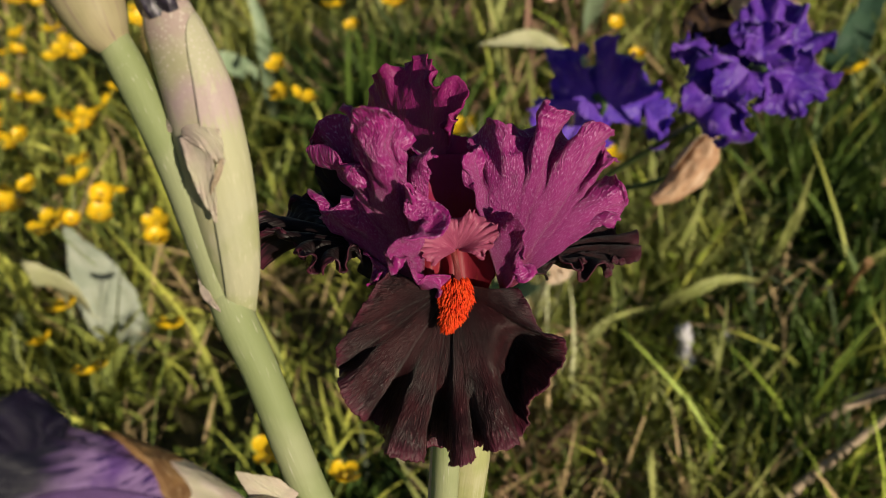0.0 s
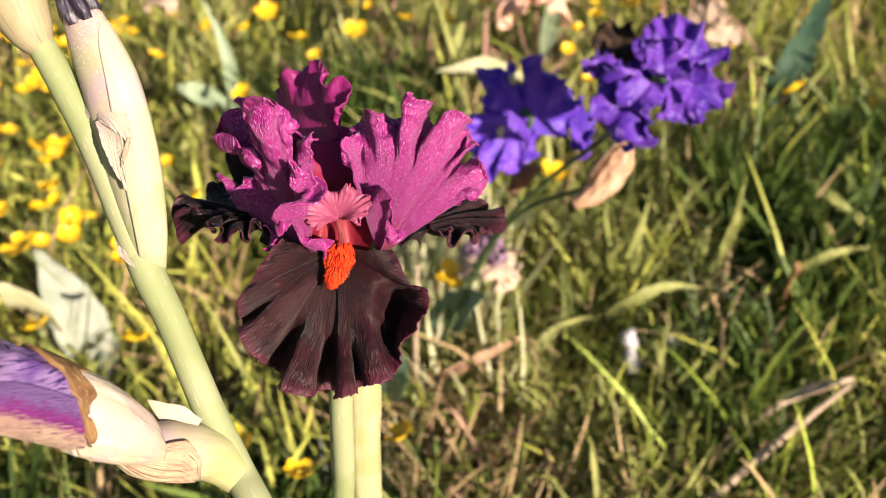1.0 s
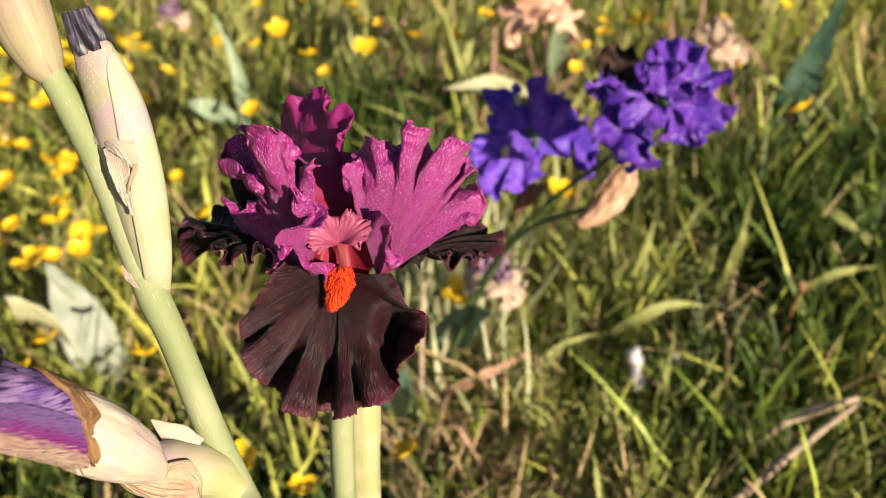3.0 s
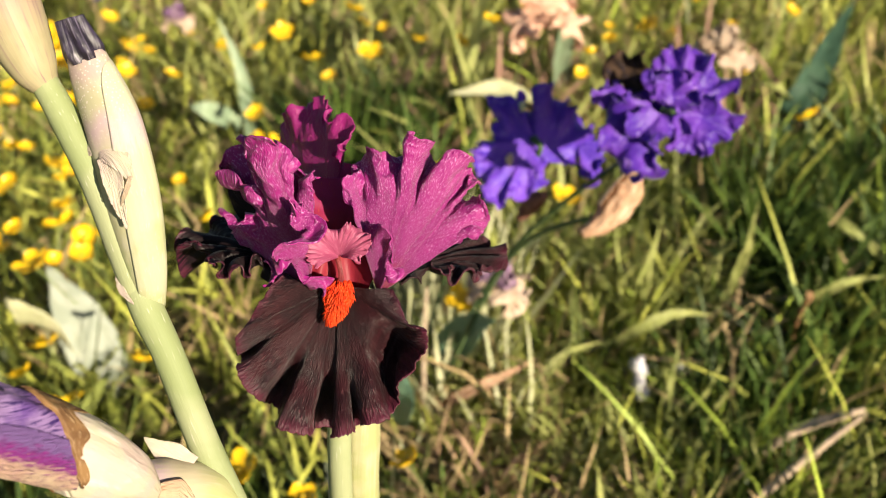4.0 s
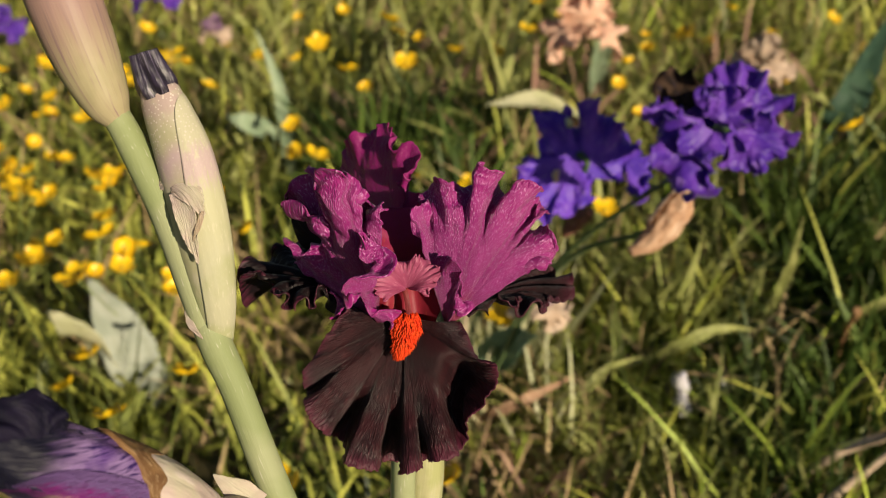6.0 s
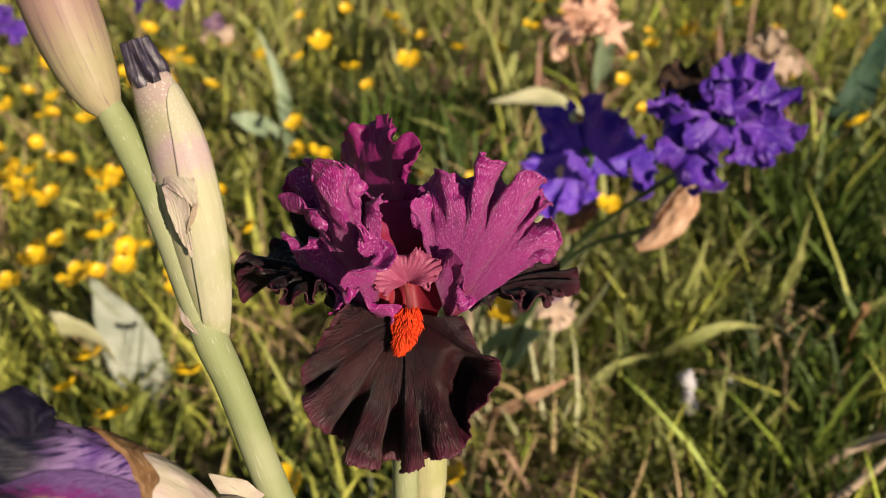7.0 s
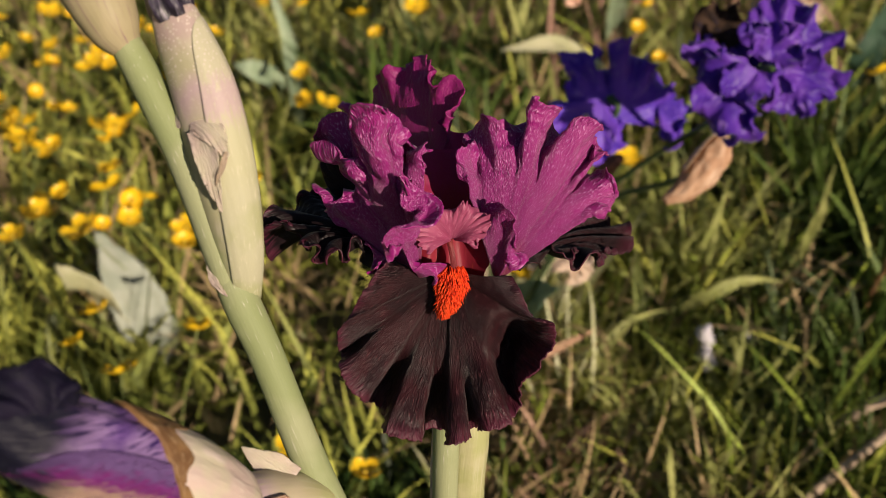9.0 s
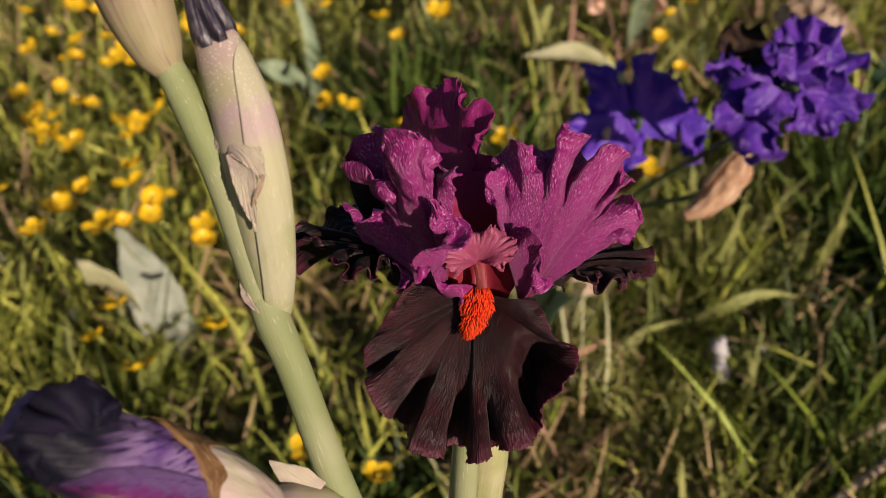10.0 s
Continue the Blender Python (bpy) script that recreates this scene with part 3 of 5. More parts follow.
part("dry_strip", wrap([tuple(W(-0.7, -12, -7.4)), tuple(W(-0.62, -8, -4.9)), tuple(W(-0.5, -5.4, -3.6)), tuple(W(-0.45, -3.6, -3.0))], [0.5, 0.5, 0.5, 0.45], -50, 50, seed=8, tip=6, wrinkle=0.02, toward=FACE @ Vector((-1, 0, 0.2))), M_PALE_BRACT, iris,
     "thin dry bract along the stem", 0.0004)
part("fall", fan((-0.33, 0.43, -1.2), ((-82, 2.0, -0.7), (-102, 2.7, -0.3), (-113, 3.3, -0.1), (-117, 3.8, 0.2), (-124, 4.1, 0.0), (-128, 4.4, -0.9), (-132, 4.4, 0.2), (-140, 4.7, 0.3), (-146, 4.8, 0.1),
                                       (-149, 5.1, -1.5, -0.5), (-154, 5.2, -1.4, -0.5), (-158, 5.3, 0.1), (-164, 5.3, 0.1), (-169, 5.3, -0.1), (-171, 5.4, -1.4, -0.5), (-177, 5.4, -1.6, -0.5), (-181, 5.2, 0.4), (-187, 5.1, 0.1),
                                       (-188, 5.2, -0.9), (-194, 4.9, 0.2), (-202, 4.9, 0.2), (-207, 4.6, 0.1, -1.2), (-217, 4.1, 0.4, -1.9), (-226, 3.8, 0.5, -1.9), (-239, 3.6, 0.5, -0.5), (-242, 3.1, 0.2), (-252, 2.4, -0.3), (-265, 2.0, -0.7)),
                 bow=0.15, begin=0.55, growth=0.3, frill=0.06, ripple=0.5, curl=0.1, jag=0.01, warp=0.1, wander=0.3, seed=9), M_FALL, iris, "velvety black-maroon fall with pleated rim", 0.0004)
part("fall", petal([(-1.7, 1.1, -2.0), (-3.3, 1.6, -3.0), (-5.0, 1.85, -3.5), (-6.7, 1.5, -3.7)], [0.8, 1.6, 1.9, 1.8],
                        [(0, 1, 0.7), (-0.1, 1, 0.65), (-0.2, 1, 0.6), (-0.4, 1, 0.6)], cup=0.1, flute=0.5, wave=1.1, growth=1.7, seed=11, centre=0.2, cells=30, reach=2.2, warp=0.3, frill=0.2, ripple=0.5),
     M_SHADEFALL, iris, "ruffled fall with its shade put into the black", 0.0004)
part("fall", petal([(1.34, 0.73, -2.0), (2.79, 1.4, -3.3), (4.4, 1.45, -4.2), (5.95, 1.35, -4.4)], [0.8, 1.3, 1.45, 1.3],
                         [(0, 1, 0.5), (0.1, 1, 0.55), (0.2, 1, 0.55), (0.4, 1, 0.5)], cup=0.1, flute=0.4, wave=1.0, growth=1.6, seed=21, centre=0.2, cells=28, reach=2.2, warp=0.25, frill=0.18, ripple=0.5),
     M_FALL, iris, "black ruffled fall with maroon rim", 0.0004)
part("standard", fan((-1.25, 0.9, -2.8), ((-39, 2.3, -4.6), (-31, 4.2, -6.0), (-24, 5.7, -6.2), (-17, 6.6, -5.6), (-12, 6.8, -4.8), (-7, 7.0, -4.2), (-3, 7.0, -3.8), (1, 6.4, -3.4), (4, 5.9, -3.0),
                                          (8, 6.0, -2.6), (11, 5.8, -2.3), (11, 5.3, -2.3), (10, 4.8, -2.5), (15, 4.3, -2.8), (23, 4.2, -3.0), (35, 3.4, -3.2)),
                     bow=-0.35, growth=0.2, reach=5.0, begin=0.7, deep=0.8, curl=0.25, warp=0.12, jag=0.004, frill=0.05, ripple=1.1, seed=14), M_STANDARD_RED, iris, "upright purple-magenta standard with red base and curled tip", 0.0004)
part("standard", fan((-1.27, 0.25, -0.7), ((-61, 1.2, -1.0), (-60, 3.0, -2.8), (-57, 4.3, -2.8), (-51, 4.6, -2.5), (-47, 4.1, -2.0), (-33, 4.1, -1.2), (-31, 4.7, -0.8), (-36, 5.9, -1.6), (-31, 5.9, -1.0), (-23, 5.6, 0.7), (-16, 5.4, 1.4),
                                           (-12, 5.1, 0.9), (-8, 4.7, 0.7), (-11, 4.6, 0.0), (-9, 4.3, -0.3), (-2, 4.5, 0.3), (3, 4.1, 0.3), (-1, 3.5, -0.2), (-9, 2.9, 1.0), (-3, 2.6, 1.1), (-5, 2.2, 1.5), (-16, 2.0, 1.6), (-28, 1.4, 1.2), (-20, 0.8, 0.6), (60, 0.6, 0.2)),
                     begin=0.35, soften=0.05, growth=0.9, reach=3.0, bend=0.12, deep=1.5, curl=0.45, warp=0.35, jag=0.006, frill=0.1, ripple=0.6, seed=3), M_STANDARD, iris, "folded magenta standard with frilled edge", 0.0004)
part("standard", fan((1.12, 0.15, -0.9), ((28, 0.9, -0.2), (10, 2.0, 0.3), (1, 2.4, 0.3), (-14, 2.6, -0.7), (-17, 3.5, -0.3), (-13, 4.2, -0.5), (-9, 4.8, -1.6), (-5, 5.2, -1.4), (0, 5.2, -1.0), (5, 5.2, -0.8), (9, 5.4, -0.9), (11, 5.7, -0.5),
                                          (13, 5.7, -0.3), (17, 5.7, -0.8), (20, 5.6, -1.9), (23, 5.8, -1.2), (28, 5.9, -1.2), (33, 5.9, -1.9), (36, 5.8, -2.9), (40, 5.9, -2.3), (41, 5.3, -3.4), (47, 5.2, -2.7), (52, 4.9, -2.8),
                                          (56, 4.3, -2.5), (48, 4.0, -3.3), (52, 3.7, -2.7), (41, 3.0, -2.4), (39, 1.3, -1.7)),
                     bow=0.2, growth=0.85, reach=4.0, bend=0.12, begin=0.5, deep=0.9, curl=0.32, warp=0.2, wander=0.3, jag=0.006, frill=0.14, ripple=0.7, seed=25), M_STANDARD, iris, "fan-shaped pleated magenta standard", 0.0004)
# again in the darker fall colour, with the shade painted in
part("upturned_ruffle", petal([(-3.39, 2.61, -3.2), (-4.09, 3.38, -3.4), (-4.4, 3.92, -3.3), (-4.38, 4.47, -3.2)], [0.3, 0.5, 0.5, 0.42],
                              [(-0.3, 0.1, 1)] * 4, cup=-0.2, flute=0.1, wave=0.9, seed=31, centre=0.3, nu=40, nv=40), M_SHADEFALL, iris, "upturned ruffle of a fall, black with painted shade", 0.0004)
part("haft", petal([(-0.47, 4.4, -2.6), (-0.34, 2.9, -2.1), (-0.31, 1.45, -1.5), (-0.29, -0.5, -1.45)], [1.1, 1.7, 1.7, 1.5], [(0, 0.2, 1)] * 4, cup=0.35, flute=0.15, nu=40, nv=40),
     M_HAFT, iris, "glowing orange-red throat", 0.0004)
part("style_arm", petal([(-0.19, 0.51, -0.8), (-0.25, 1.05, -0.9), (-0.34, 1.46, -0.8), (-0.4, 1.8, -0.5)], [0.10, 0.09, 0.10, 0.16], [(0, 0, 1)] * 4, cup=-0.3, flute=0.02, nu=30, nv=30),
     M_ARM, iris, "dark rosy style arm", 0.0005)
part("style_crest", fan((-0.25, 1.45, -0.7), ((-112, 0.8, 0.3), (-88, 1.05, 0.3), (-68, 1.3, 0.2), (-48, 1.35, 0.1), (-26, 1.2, 0.2), (-5, 1.15, 0.0), (16, 1.2, 0.1), (38, 1.3, 0.0), (58, 1.3, 0.0), (76, 1.0, -0.1), (95, 0.7, -0.2)),
                        bow=0.2, growth=0.6, frill=0.08, ripple=0.21, jag=0.08, warp=0.05, curl=0.2, seed=2, nu=50, nv=14), M_CREST, iris, "pink frilled style crest", 0.0004)


def bristles(count, seed):
    """The beard: little curved hairs standing on the fall's midrib."""
    rng = random.Random(seed)
    bm = bmesh.new()
    line = spline([tuple(W(*p)) for p in ((-0.26, 0.61, -0.85), (-0.25, 0.06, -0.55), (-0.38, -0.5, -0.4), (-0.55, -0.88, -0.38))], 50)
    for _ in range(count):
        s = rng.random()
        i = int(s * 50)
        c = Vector(line[i])
        half = 0.0045 * (1 - s ** 1.6) ** 0.8 * (0.7 + 0.3 * min(1, s * 4)) + 0.0005
        x = rng.uniform(-1, 1)
        root = c + FACE @ Vector((x * half, 0, -0.002 * x * x))
        way = (FACE @ Vector((x * 0.7 + rng.uniform(-0.3, 0.3), -0.75 + rng.uniform(-0.4, 0.4), 0.9))).normalized()
        ln = rng.uniform(0.0022, 0.0038) * (1 - 0.4 * s)
        a = way.orthogonal().normalized() * 0.00033
        b = way.cross(a)
        ring = [bm.verts.new(root + a), bm.verts.new(root - a * 0.5 + b * 0.87), bm.verts.new(root - a * 0.5 - b * 0.87)]
        mid = [bm.verts.new(p.co + way * ln * 0.6) for p in ring]
        top = bm.verts.new(root + way * ln + FACE @ Vector((0, -0.0006, 0)))
        for k in range(3):
            bm.faces.new((ring[k], ring[(k + 1) % 3], mid[(k + 1) % 3], mid[k])).smooth = True
            bm.faces.new((mid[k], mid[(k + 1) % 3], top)).smooth = True
    return bm


part("beard", bristles(620, 3), M_BEARD, iris, "bristly orange-red beard")

# ---- the stalk with buds ----
stalk = thing("iris_stalk", (0.035, 0.205, 0.0), "pale green branching iris stalk carrying buds", "flower stalk")
part("stem", tube([(0.035, 0.205, -0.01), (0.035, 0.2, 0.3), (0.0257, 0.1640, 0.5399), (0.0103, 0.1810, 0.5799), (0.0018, 0.1909, 0.6009), (-0.0083, 0.2053, 0.6267), (-0.0141, 0.212, 0.6397), (-0.0168, 0.2161, 0.6481), (-0.0184, 0.2195, 0.6554)],
                  [0.7, 0.68, 0.58, 0.55, 0.53, 0.52, 0.55, 0.5, 0.2], k=70), M_STEM, stalk)
part("branch", tube([(-0.0171, 0.2128, 0.6391), (-0.0188, 0.2173, 0.6559), (-0.0257, 0.2265, 0.6809), (-0.0336, 0.2337, 0.7015), (-0.0381, 0.2368, 0.7128)], [0.3, 0.50, 0.49, 0.46, 0.42], k=40), M_STEM, stalk)
part("bud", tube([(-0.0374, 0.2362, 0.7102), (-0.0402, 0.2380, 0.7160), (-0.0445, 0.2422, 0.7285), (-0.0486, 0.2465, 0.746), (-0.0524, 0.2505, 0.7657), (-0.0555, 0.2545, 0.782)], [0.42, 0.72, 0.98, 1.06, 0.9, 0.3], seg=32, ribs=0.01, nrib=11), M_SPUR, stalk,
     "plump bud sheathed in purple-brown spathe")
bud = part("bud", tube([(-0.0149, 0.2152, 0.6408), (-0.0137, 0.2176, 0.6578), (-0.0151, 0.2244, 0.6776), (-0.0180, 0.2317, 0.6982), (-0.0217, 0.2363, 0.7116), (-0.0238, 0.2393, 0.7193)], [0.52, 0.72, 0.88, 0.88, 0.74, 0.6], seg=32, squash=0.8), M_SPATHE_TOP, stalk,
           "spent bud in a speckled spathe")
part("spent_petals", tube([(-0.0231, 0.2382, 0.7177), (-0.0241, 0.239, 0.7207), (-0.0254, 0.2401, 0.7248), (-0.0268, 0.2417, 0.7296)], [0.52, 0.56, 0.5, 0.42], seg=48, ribs=0.15, nrib=6, crumple=0.01), M_WILT, bud, "shrivelled black-violet petals")
part("spathe", wrap([(-0.0149, 0.2152, 0.6408), (-0.0137, 0.2176, 0.6578), (-0.0151, 0.2244, 0.6776), (-0.0180, 0.2317, 0.6982), (-0.0217, 0.2363, 0.7116), (-0.0230, 0.2382, 0.716)], [0.55, 0.755, 0.915, 0.915, 0.77, 0.66], -104, 100, seg=50, seed=5, tip=2.4, squash=0.8, wrinkle=0.008, toward=FACE @ Vector((1, 0, -0.05))), M_BLUSH, bud,
     "pale green sheath leaf flushed pink and speckled white", 0.0004)
part("papery_bract", petal([(-7.65, 4.81, 3.3), (-7.04, 4.74, 3.75), (-6.48, 4.42, 3.95), (-6.04, 3.77, 3.9)], [0.2, 0.32, 0.36, 0.2], [(0.1, 0, 1), (0.2, 0, 1), (0.3, 0, 1), (0.4, 0, 1)], cup=-0.25, flute=0.06, wave=0.35, growth=0.5, cells=22, fine=3, frill=0.04, ripple=0.3, seed=41, centre=-0.5, warp=0.12), M_PALE_BRACT, bud,
     "dry pinkish papery bract", 0.0003)
part("papery_bract", petal([(-6.97, 4.5, 3.75), (-6.68, 3.91, 3.85), (-6.53, 3.22, 3.75), (-6.38, 2.35, 3.4)], [0.22, 0.34, 0.28, 0.12], [(-0.2, 0, 1)] * 4, cup=0.2, flute=0.05, wave=0.4, growth=0.3, cells=20, fine=3, frill=0.03, seed=43, centre=-0.3, warp=0.1), M_PALE_BRACT, bud,
     "hanging flap of dry bract", 0.0003)
part("dry_fold", petal([(-6.06, 3.91, 3.95), (-6.13, 3.63, 3.95), (-6.29, 3.29, 3.85), (-6.44, 3.0, 3.7)], [0.04, 0.08, 0.07, 0.03], [(0.2, 0, 1)] * 4, cup=0.2, flute=0.02, nu=14, nv=20, warp=0.05), M_PAPER, bud, "thin dry fold", 0.0003)
part("sheath_edge", petal([(-7.33, 1.46, 2.2), (-7.13, 0.82, 2.15), (-6.99, 0.32, 2.1), (-6.61, -0.12, 2.05)], [0.05, 0.10, 0.13, 0.08], [(-0.3, 0, 1)] * 4, cup=0.1, flute=0.03, wave=0.3, nu=10, nv=30, warp=0.08, seed=5), M_PALE_BRACT, stalk, "thin papery edge of the node", 0.0003)

# the low side branch with the opening bud
low = part("bud", tube([(-0.0075, 0.1625, 0.6133), (-0.0124, 0.1546, 0.6299), (-0.0167, 0.1508, 0.6401), (-0.0242, 0.1468, 0.6502), (-0.0313, 0.1433, 0.6593), (-0.0398, 0.1410, 0.6700), (-0.0466, 0.1395, 0.6801)], [0.4, 0.78, 0.94, 1.03, 1.08, 0.98, 0.6], seg=56, ribs=0.035, nrib=9, crumple=0.025), M_ROLL, stalk,
           "opening bud of rolled violet petals")
part("petal_edge", wrap([(-0.0124, 0.1546, 0.6299), (-0.0167, 0.1508, 0.6401), (-0.0242, 0.1468, 0.6502), (-0.0313, 0.1433, 0.6593), (-0.0398, 0.1410, 0.6700)], [0.83, 0.98, 1.07, 1.12, 1.02], -100, 100, seg=60, seed=9, tip=8, wrinkle=0.014, toward=FACE @ Vector((0, -1, 0.15))), M_ROLL_LOW, low,
     "magenta petal streaked with cream", 0.0004)
MOUTH = [(-0.0077, 0.1641, 0.6087), (-0.0097, 0.1586, 0.6216), (-0.0128, 0.1542, 0.6311), (-0.0167, 0.1507, 0.6400), (-0.0227, 0.1480, 0.6476), (-0.0297, 0.1443, 0.6572)]
part("bract", wrap(MOUTH, [0.4, 0.78, 0.98, 1.08, 1.15, 1.18], -180, 180, seg=60, seed=12, tip=400, wrinkle=0.014, mouth=0.42, toward=FACE @ Vector((-0.2, 1, 0.1))), M_PALE_BRACT, low, "pale pink-cream bract", 0.0005)
part("bract_lip", wrap(MOUTH, [0.4, 0.80, 1.0, 1.10, 1.175, 1.205], -150, 150, seg=60, seed=12, tip=400, wrinkle=0.014, mouth=0.42, v0=0.74, toward=FACE @ Vector((-0.2, 1, 0.1))), M_RIM, low, "olive-brown dry rim of the bract", 0.0004)
# its black is partly the petal's own, partly shade put into the colour
part("dark_ruffle", petal([(-0.0281, 0.1402, 0.6651), (-0.0333, 0.1377, 0.6721), (-0.0372, 0.1364, 0.6790), (-0.0435, 0.1343, 0.6848)], [0.7, 0.95, 1.1, 0.9], [(0.1, -0.6, 0.7)] * 4, cup=-0.3, flute=0.2, growth=0.8, seed=6, local=False), M_NIGHT, low, "dark unfurling petal, blackened further for shade", 0.0004)
part("node_sheath", tube([(0.0113, 0.18, 0.5754), (0.0028, 0.1802, 0.5879), (-0.0055, 0.1745, 0.5973), (-0.0109, 0.1676, 0.6067), (-0.0125, 0.1622, 0.6164)], [0.6, 0.86, 0.92, 0.8, 0.5], seg=28, crumple=0.03), M_SPATHE, stalk, "yellow-green node sheath")
part("bract_tip", petal([(0.0004, 0.1799, 0.6013), (-0.0039, 0.1804, 0.6055), (-0.0082, 0.1806, 0.6094), (-0.013, 0.1821, 0.6133)], [0.35, 0.42, 0.32, 0.1], [tuple(FACE @ Vector((0.3, 0.4, 1)))] * 4, cup=0.3, flute=0.05, local=False), M_PALE_BRACT, stalk,
     "pale pointed bract tip", 0.0005)
part("dry_sheath", wrap([(-0.0005, 0.1786, 0.591), (-0.0055, 0.1745, 0.5973), (-0.0109, 0.1676, 0.6067), (-0.0134, 0.161, 0.6182)], [0.93, 0.985, 0.90, 0.66], -125, 95, seg=60, seed=17, wrinkle=0.035, tip=9, foot=0.5, slant=-20, toward=FACE @ Vector((-0.1, -0.5, 1))), M_PEACH_PAPER, stalk, "dry peach papery sheath", 0.0004)


# ---- other irises ----
def bloom(parent, centre, size, turn, m_std, m_fall, seed):
    """Three standards and three falls round an upright axis; size: the bloom's radius in metres."""
    c, up = Vector(centre), Vector((0, 0, 1))
    side = up.cross(Vector((0, 1, 0.1))).normalized()
    fwd = side.cross(up).normalized()
    cm = size * 100
    for k in range(3):
        a = radians(turn + 120 * k)
        out = side * math.cos(a) + fwd * math.sin(a)
        pts = [c + out * size * 0.08, c + out * size * 0.55 + up * size * 0.18, c + out * size * 0.95 - up * size * 0.05, c + out * size * 1.02 - up * size * 0.6]
        part("fall", petal([tuple(p) for p in pts], [0.2 * cm, 0.5 * cm, 0.66 * cm, 0.5 * cm], [tuple(up), tuple(up + out * 0.2), tuple(out + up), tuple(out)], cup=-0.15, flute=0.08 * cm, wave=0.24 * cm, growth=1.6, frill=0.1, steps=280, cells=24, fine=3, seed=seed + k, centre=0.25, warp=0.08 * cm,
                           nu=48, nv=48, local=False), m_fall, parent, "", 0.0004)
        b = a + radians(60)
        out = side * math.cos(b) + fwd * math.sin(b)
        pts = [c + out * size * 0.1, c + out * size * 0.45 + up * size * 0.4, c + out * size * 0.42 + up * size * 0.85, c + out * size * 0.1 + up * size * 1.08]
        part("standard", petal([tuple(p) for p in pts], [0.2 * cm, 0.5 * cm, 0.62 * cm, 0.45 * cm], [tuple(-out + up * 0.2), tuple(-out), tuple(-out - up * 0.4), tuple(-up)], cup=0.25, flute=0.08 * cm, wave=0.24 * cm, growth=1.6, frill=0.1, steps=280, cells=24, fine=3, seed=seed + 10 + k, warp=0.08 * cm,
                               centre=0.25, nu=48, nv=48, local=False), m_std, parent, "", 0.0004)


def iris_plant(name, base, centre, label, size=0.0, turn=0, m_std=None, m_fall=None, seed=0, lean=(0, 0, 1), mid=None, m_stem=None):
    """An iris on its stem; a bloom of its own kind is added apart where size is 0."""
    t = thing(name, base, label, "flower", "irises further off")
    c, b = Vector(centre), Vector(base)
    mid = Vector(mid) if mid else b.lerp(c, 0.6) + Vector((0.01, 0.02, 0))
    part("stem", tube([tuple(b - Vector((0, 0, 0.01))), tuple(mid), tuple(c - Vector(lean) * max(size, 0.04) * 0.5), tuple(c)], [0.26, 0.24, 0.22, 0.35], seg=10, k=24), m_stem or M_DULLSTEM, t)
    if size:
        bloom(t, centre, size, turn, m_std, m_fall, seed)
    return t


LOOSE = {"growth": 0.35, "reach": 2.5, "bend": 0.5, "deep": 1.3, "curl": 0.8, "warp": 0.22, "frill": 0.05, "ripple": 0.9, "jag": 0.004, "nv": 20, "fine": 3}
big = iris_plant("violet_iris", (0.04, 0.82, 0), (0.2323, 0.5491, 0.5408), "large frilled violet-blue iris in full bloom", mid=(0.142, 0.715, 0.3), m_stem=M_DARKSTEM)
part("standard", fan((1.6, 0.6, -0.5), ((-40, 3.8, -1.6), (-21, 3.8, -1.0), (-7, 4.6, -1.8), (8, 4.5, -1.0), (25, 4.3, -1.8), (37, 4.2, -0.8), (57, 4.4, -1.5), (70, 4.4, -0.7), (84, 3.9, -1.3)),
                 **LOOSE, nu=60, seed=131, origin=(0.2323, 0.5491, 0.5408)), M_VIOLET, big, "", 0.0004)
part("fall", fan((1.0, 0.2, -0.0), ((81, 4.1, -0.7), (97, 4.9, 0.2), (112, 4.6, 0.3), (140, 4.2, 0.8), (161, 3.6, 0.1), (179, 2.7, 0.7), (188, 1.7, 0)),
                 **LOOSE, nu=60, seed=132, origin=(0.2323, 0.5491, 0.5408)), M_VIOLET, big, "", 0.0004)
part("standard", fan((-0.1, 0.4, 0.2), ((-47, 1.9, 1.0), (-10, 1.7, 1.4), (26, 2.6, 0.4), (55, 2.5, 1.4), (76, 3.3, 0.6), (99, 2.6, 1.4), (118, 2.1, 0.5)),
                 **LOOSE, nu=60, seed=133, origin=(0.2323, 0.5491, 0.5408)), M_VIOLET, big, "", 0.0004)
part("fall", fan((-0.6, -0.3, 0.5), ((-25, 1.1, 0.4), (-66, 2.7, 1.0), (-86, 3.5, 0.2), (-113, 4.5, 1.1), (-133, 4.9, 0.4), (-156, 5.0, 1.2), (-175, 5.3, 0.4), (-182, 3.4, 1.0), (-197, 1.7, 0.4)),
                 **LOOSE, nu=60, seed=134, origin=(0.2323, 0.5491, 0.5408)), M_VIOLET, big, "", 0.0004)
part("fall", fan((0.5, 0.2, -1.0), ((-165, 3.2, -1.2), (-130, 3.6, -0.7), (-100, 3.4, -1.5), (-70, 3.0, -0.9), (-40, 3.0, -1.6), (-10, 3.6, -1.0), (20, 4.0, -1.7), (50, 4.2, -1.1), (80, 4.4, -1.7), (110, 4.0, -0.9), (140, 3.4, -1.5), (165, 3.0, -0.8)),
                 **LOOSE, nu=70, seed=143, origin=(0.2323, 0.5491, 0.5408)), M_VIOLET, big, "", 0.0004)
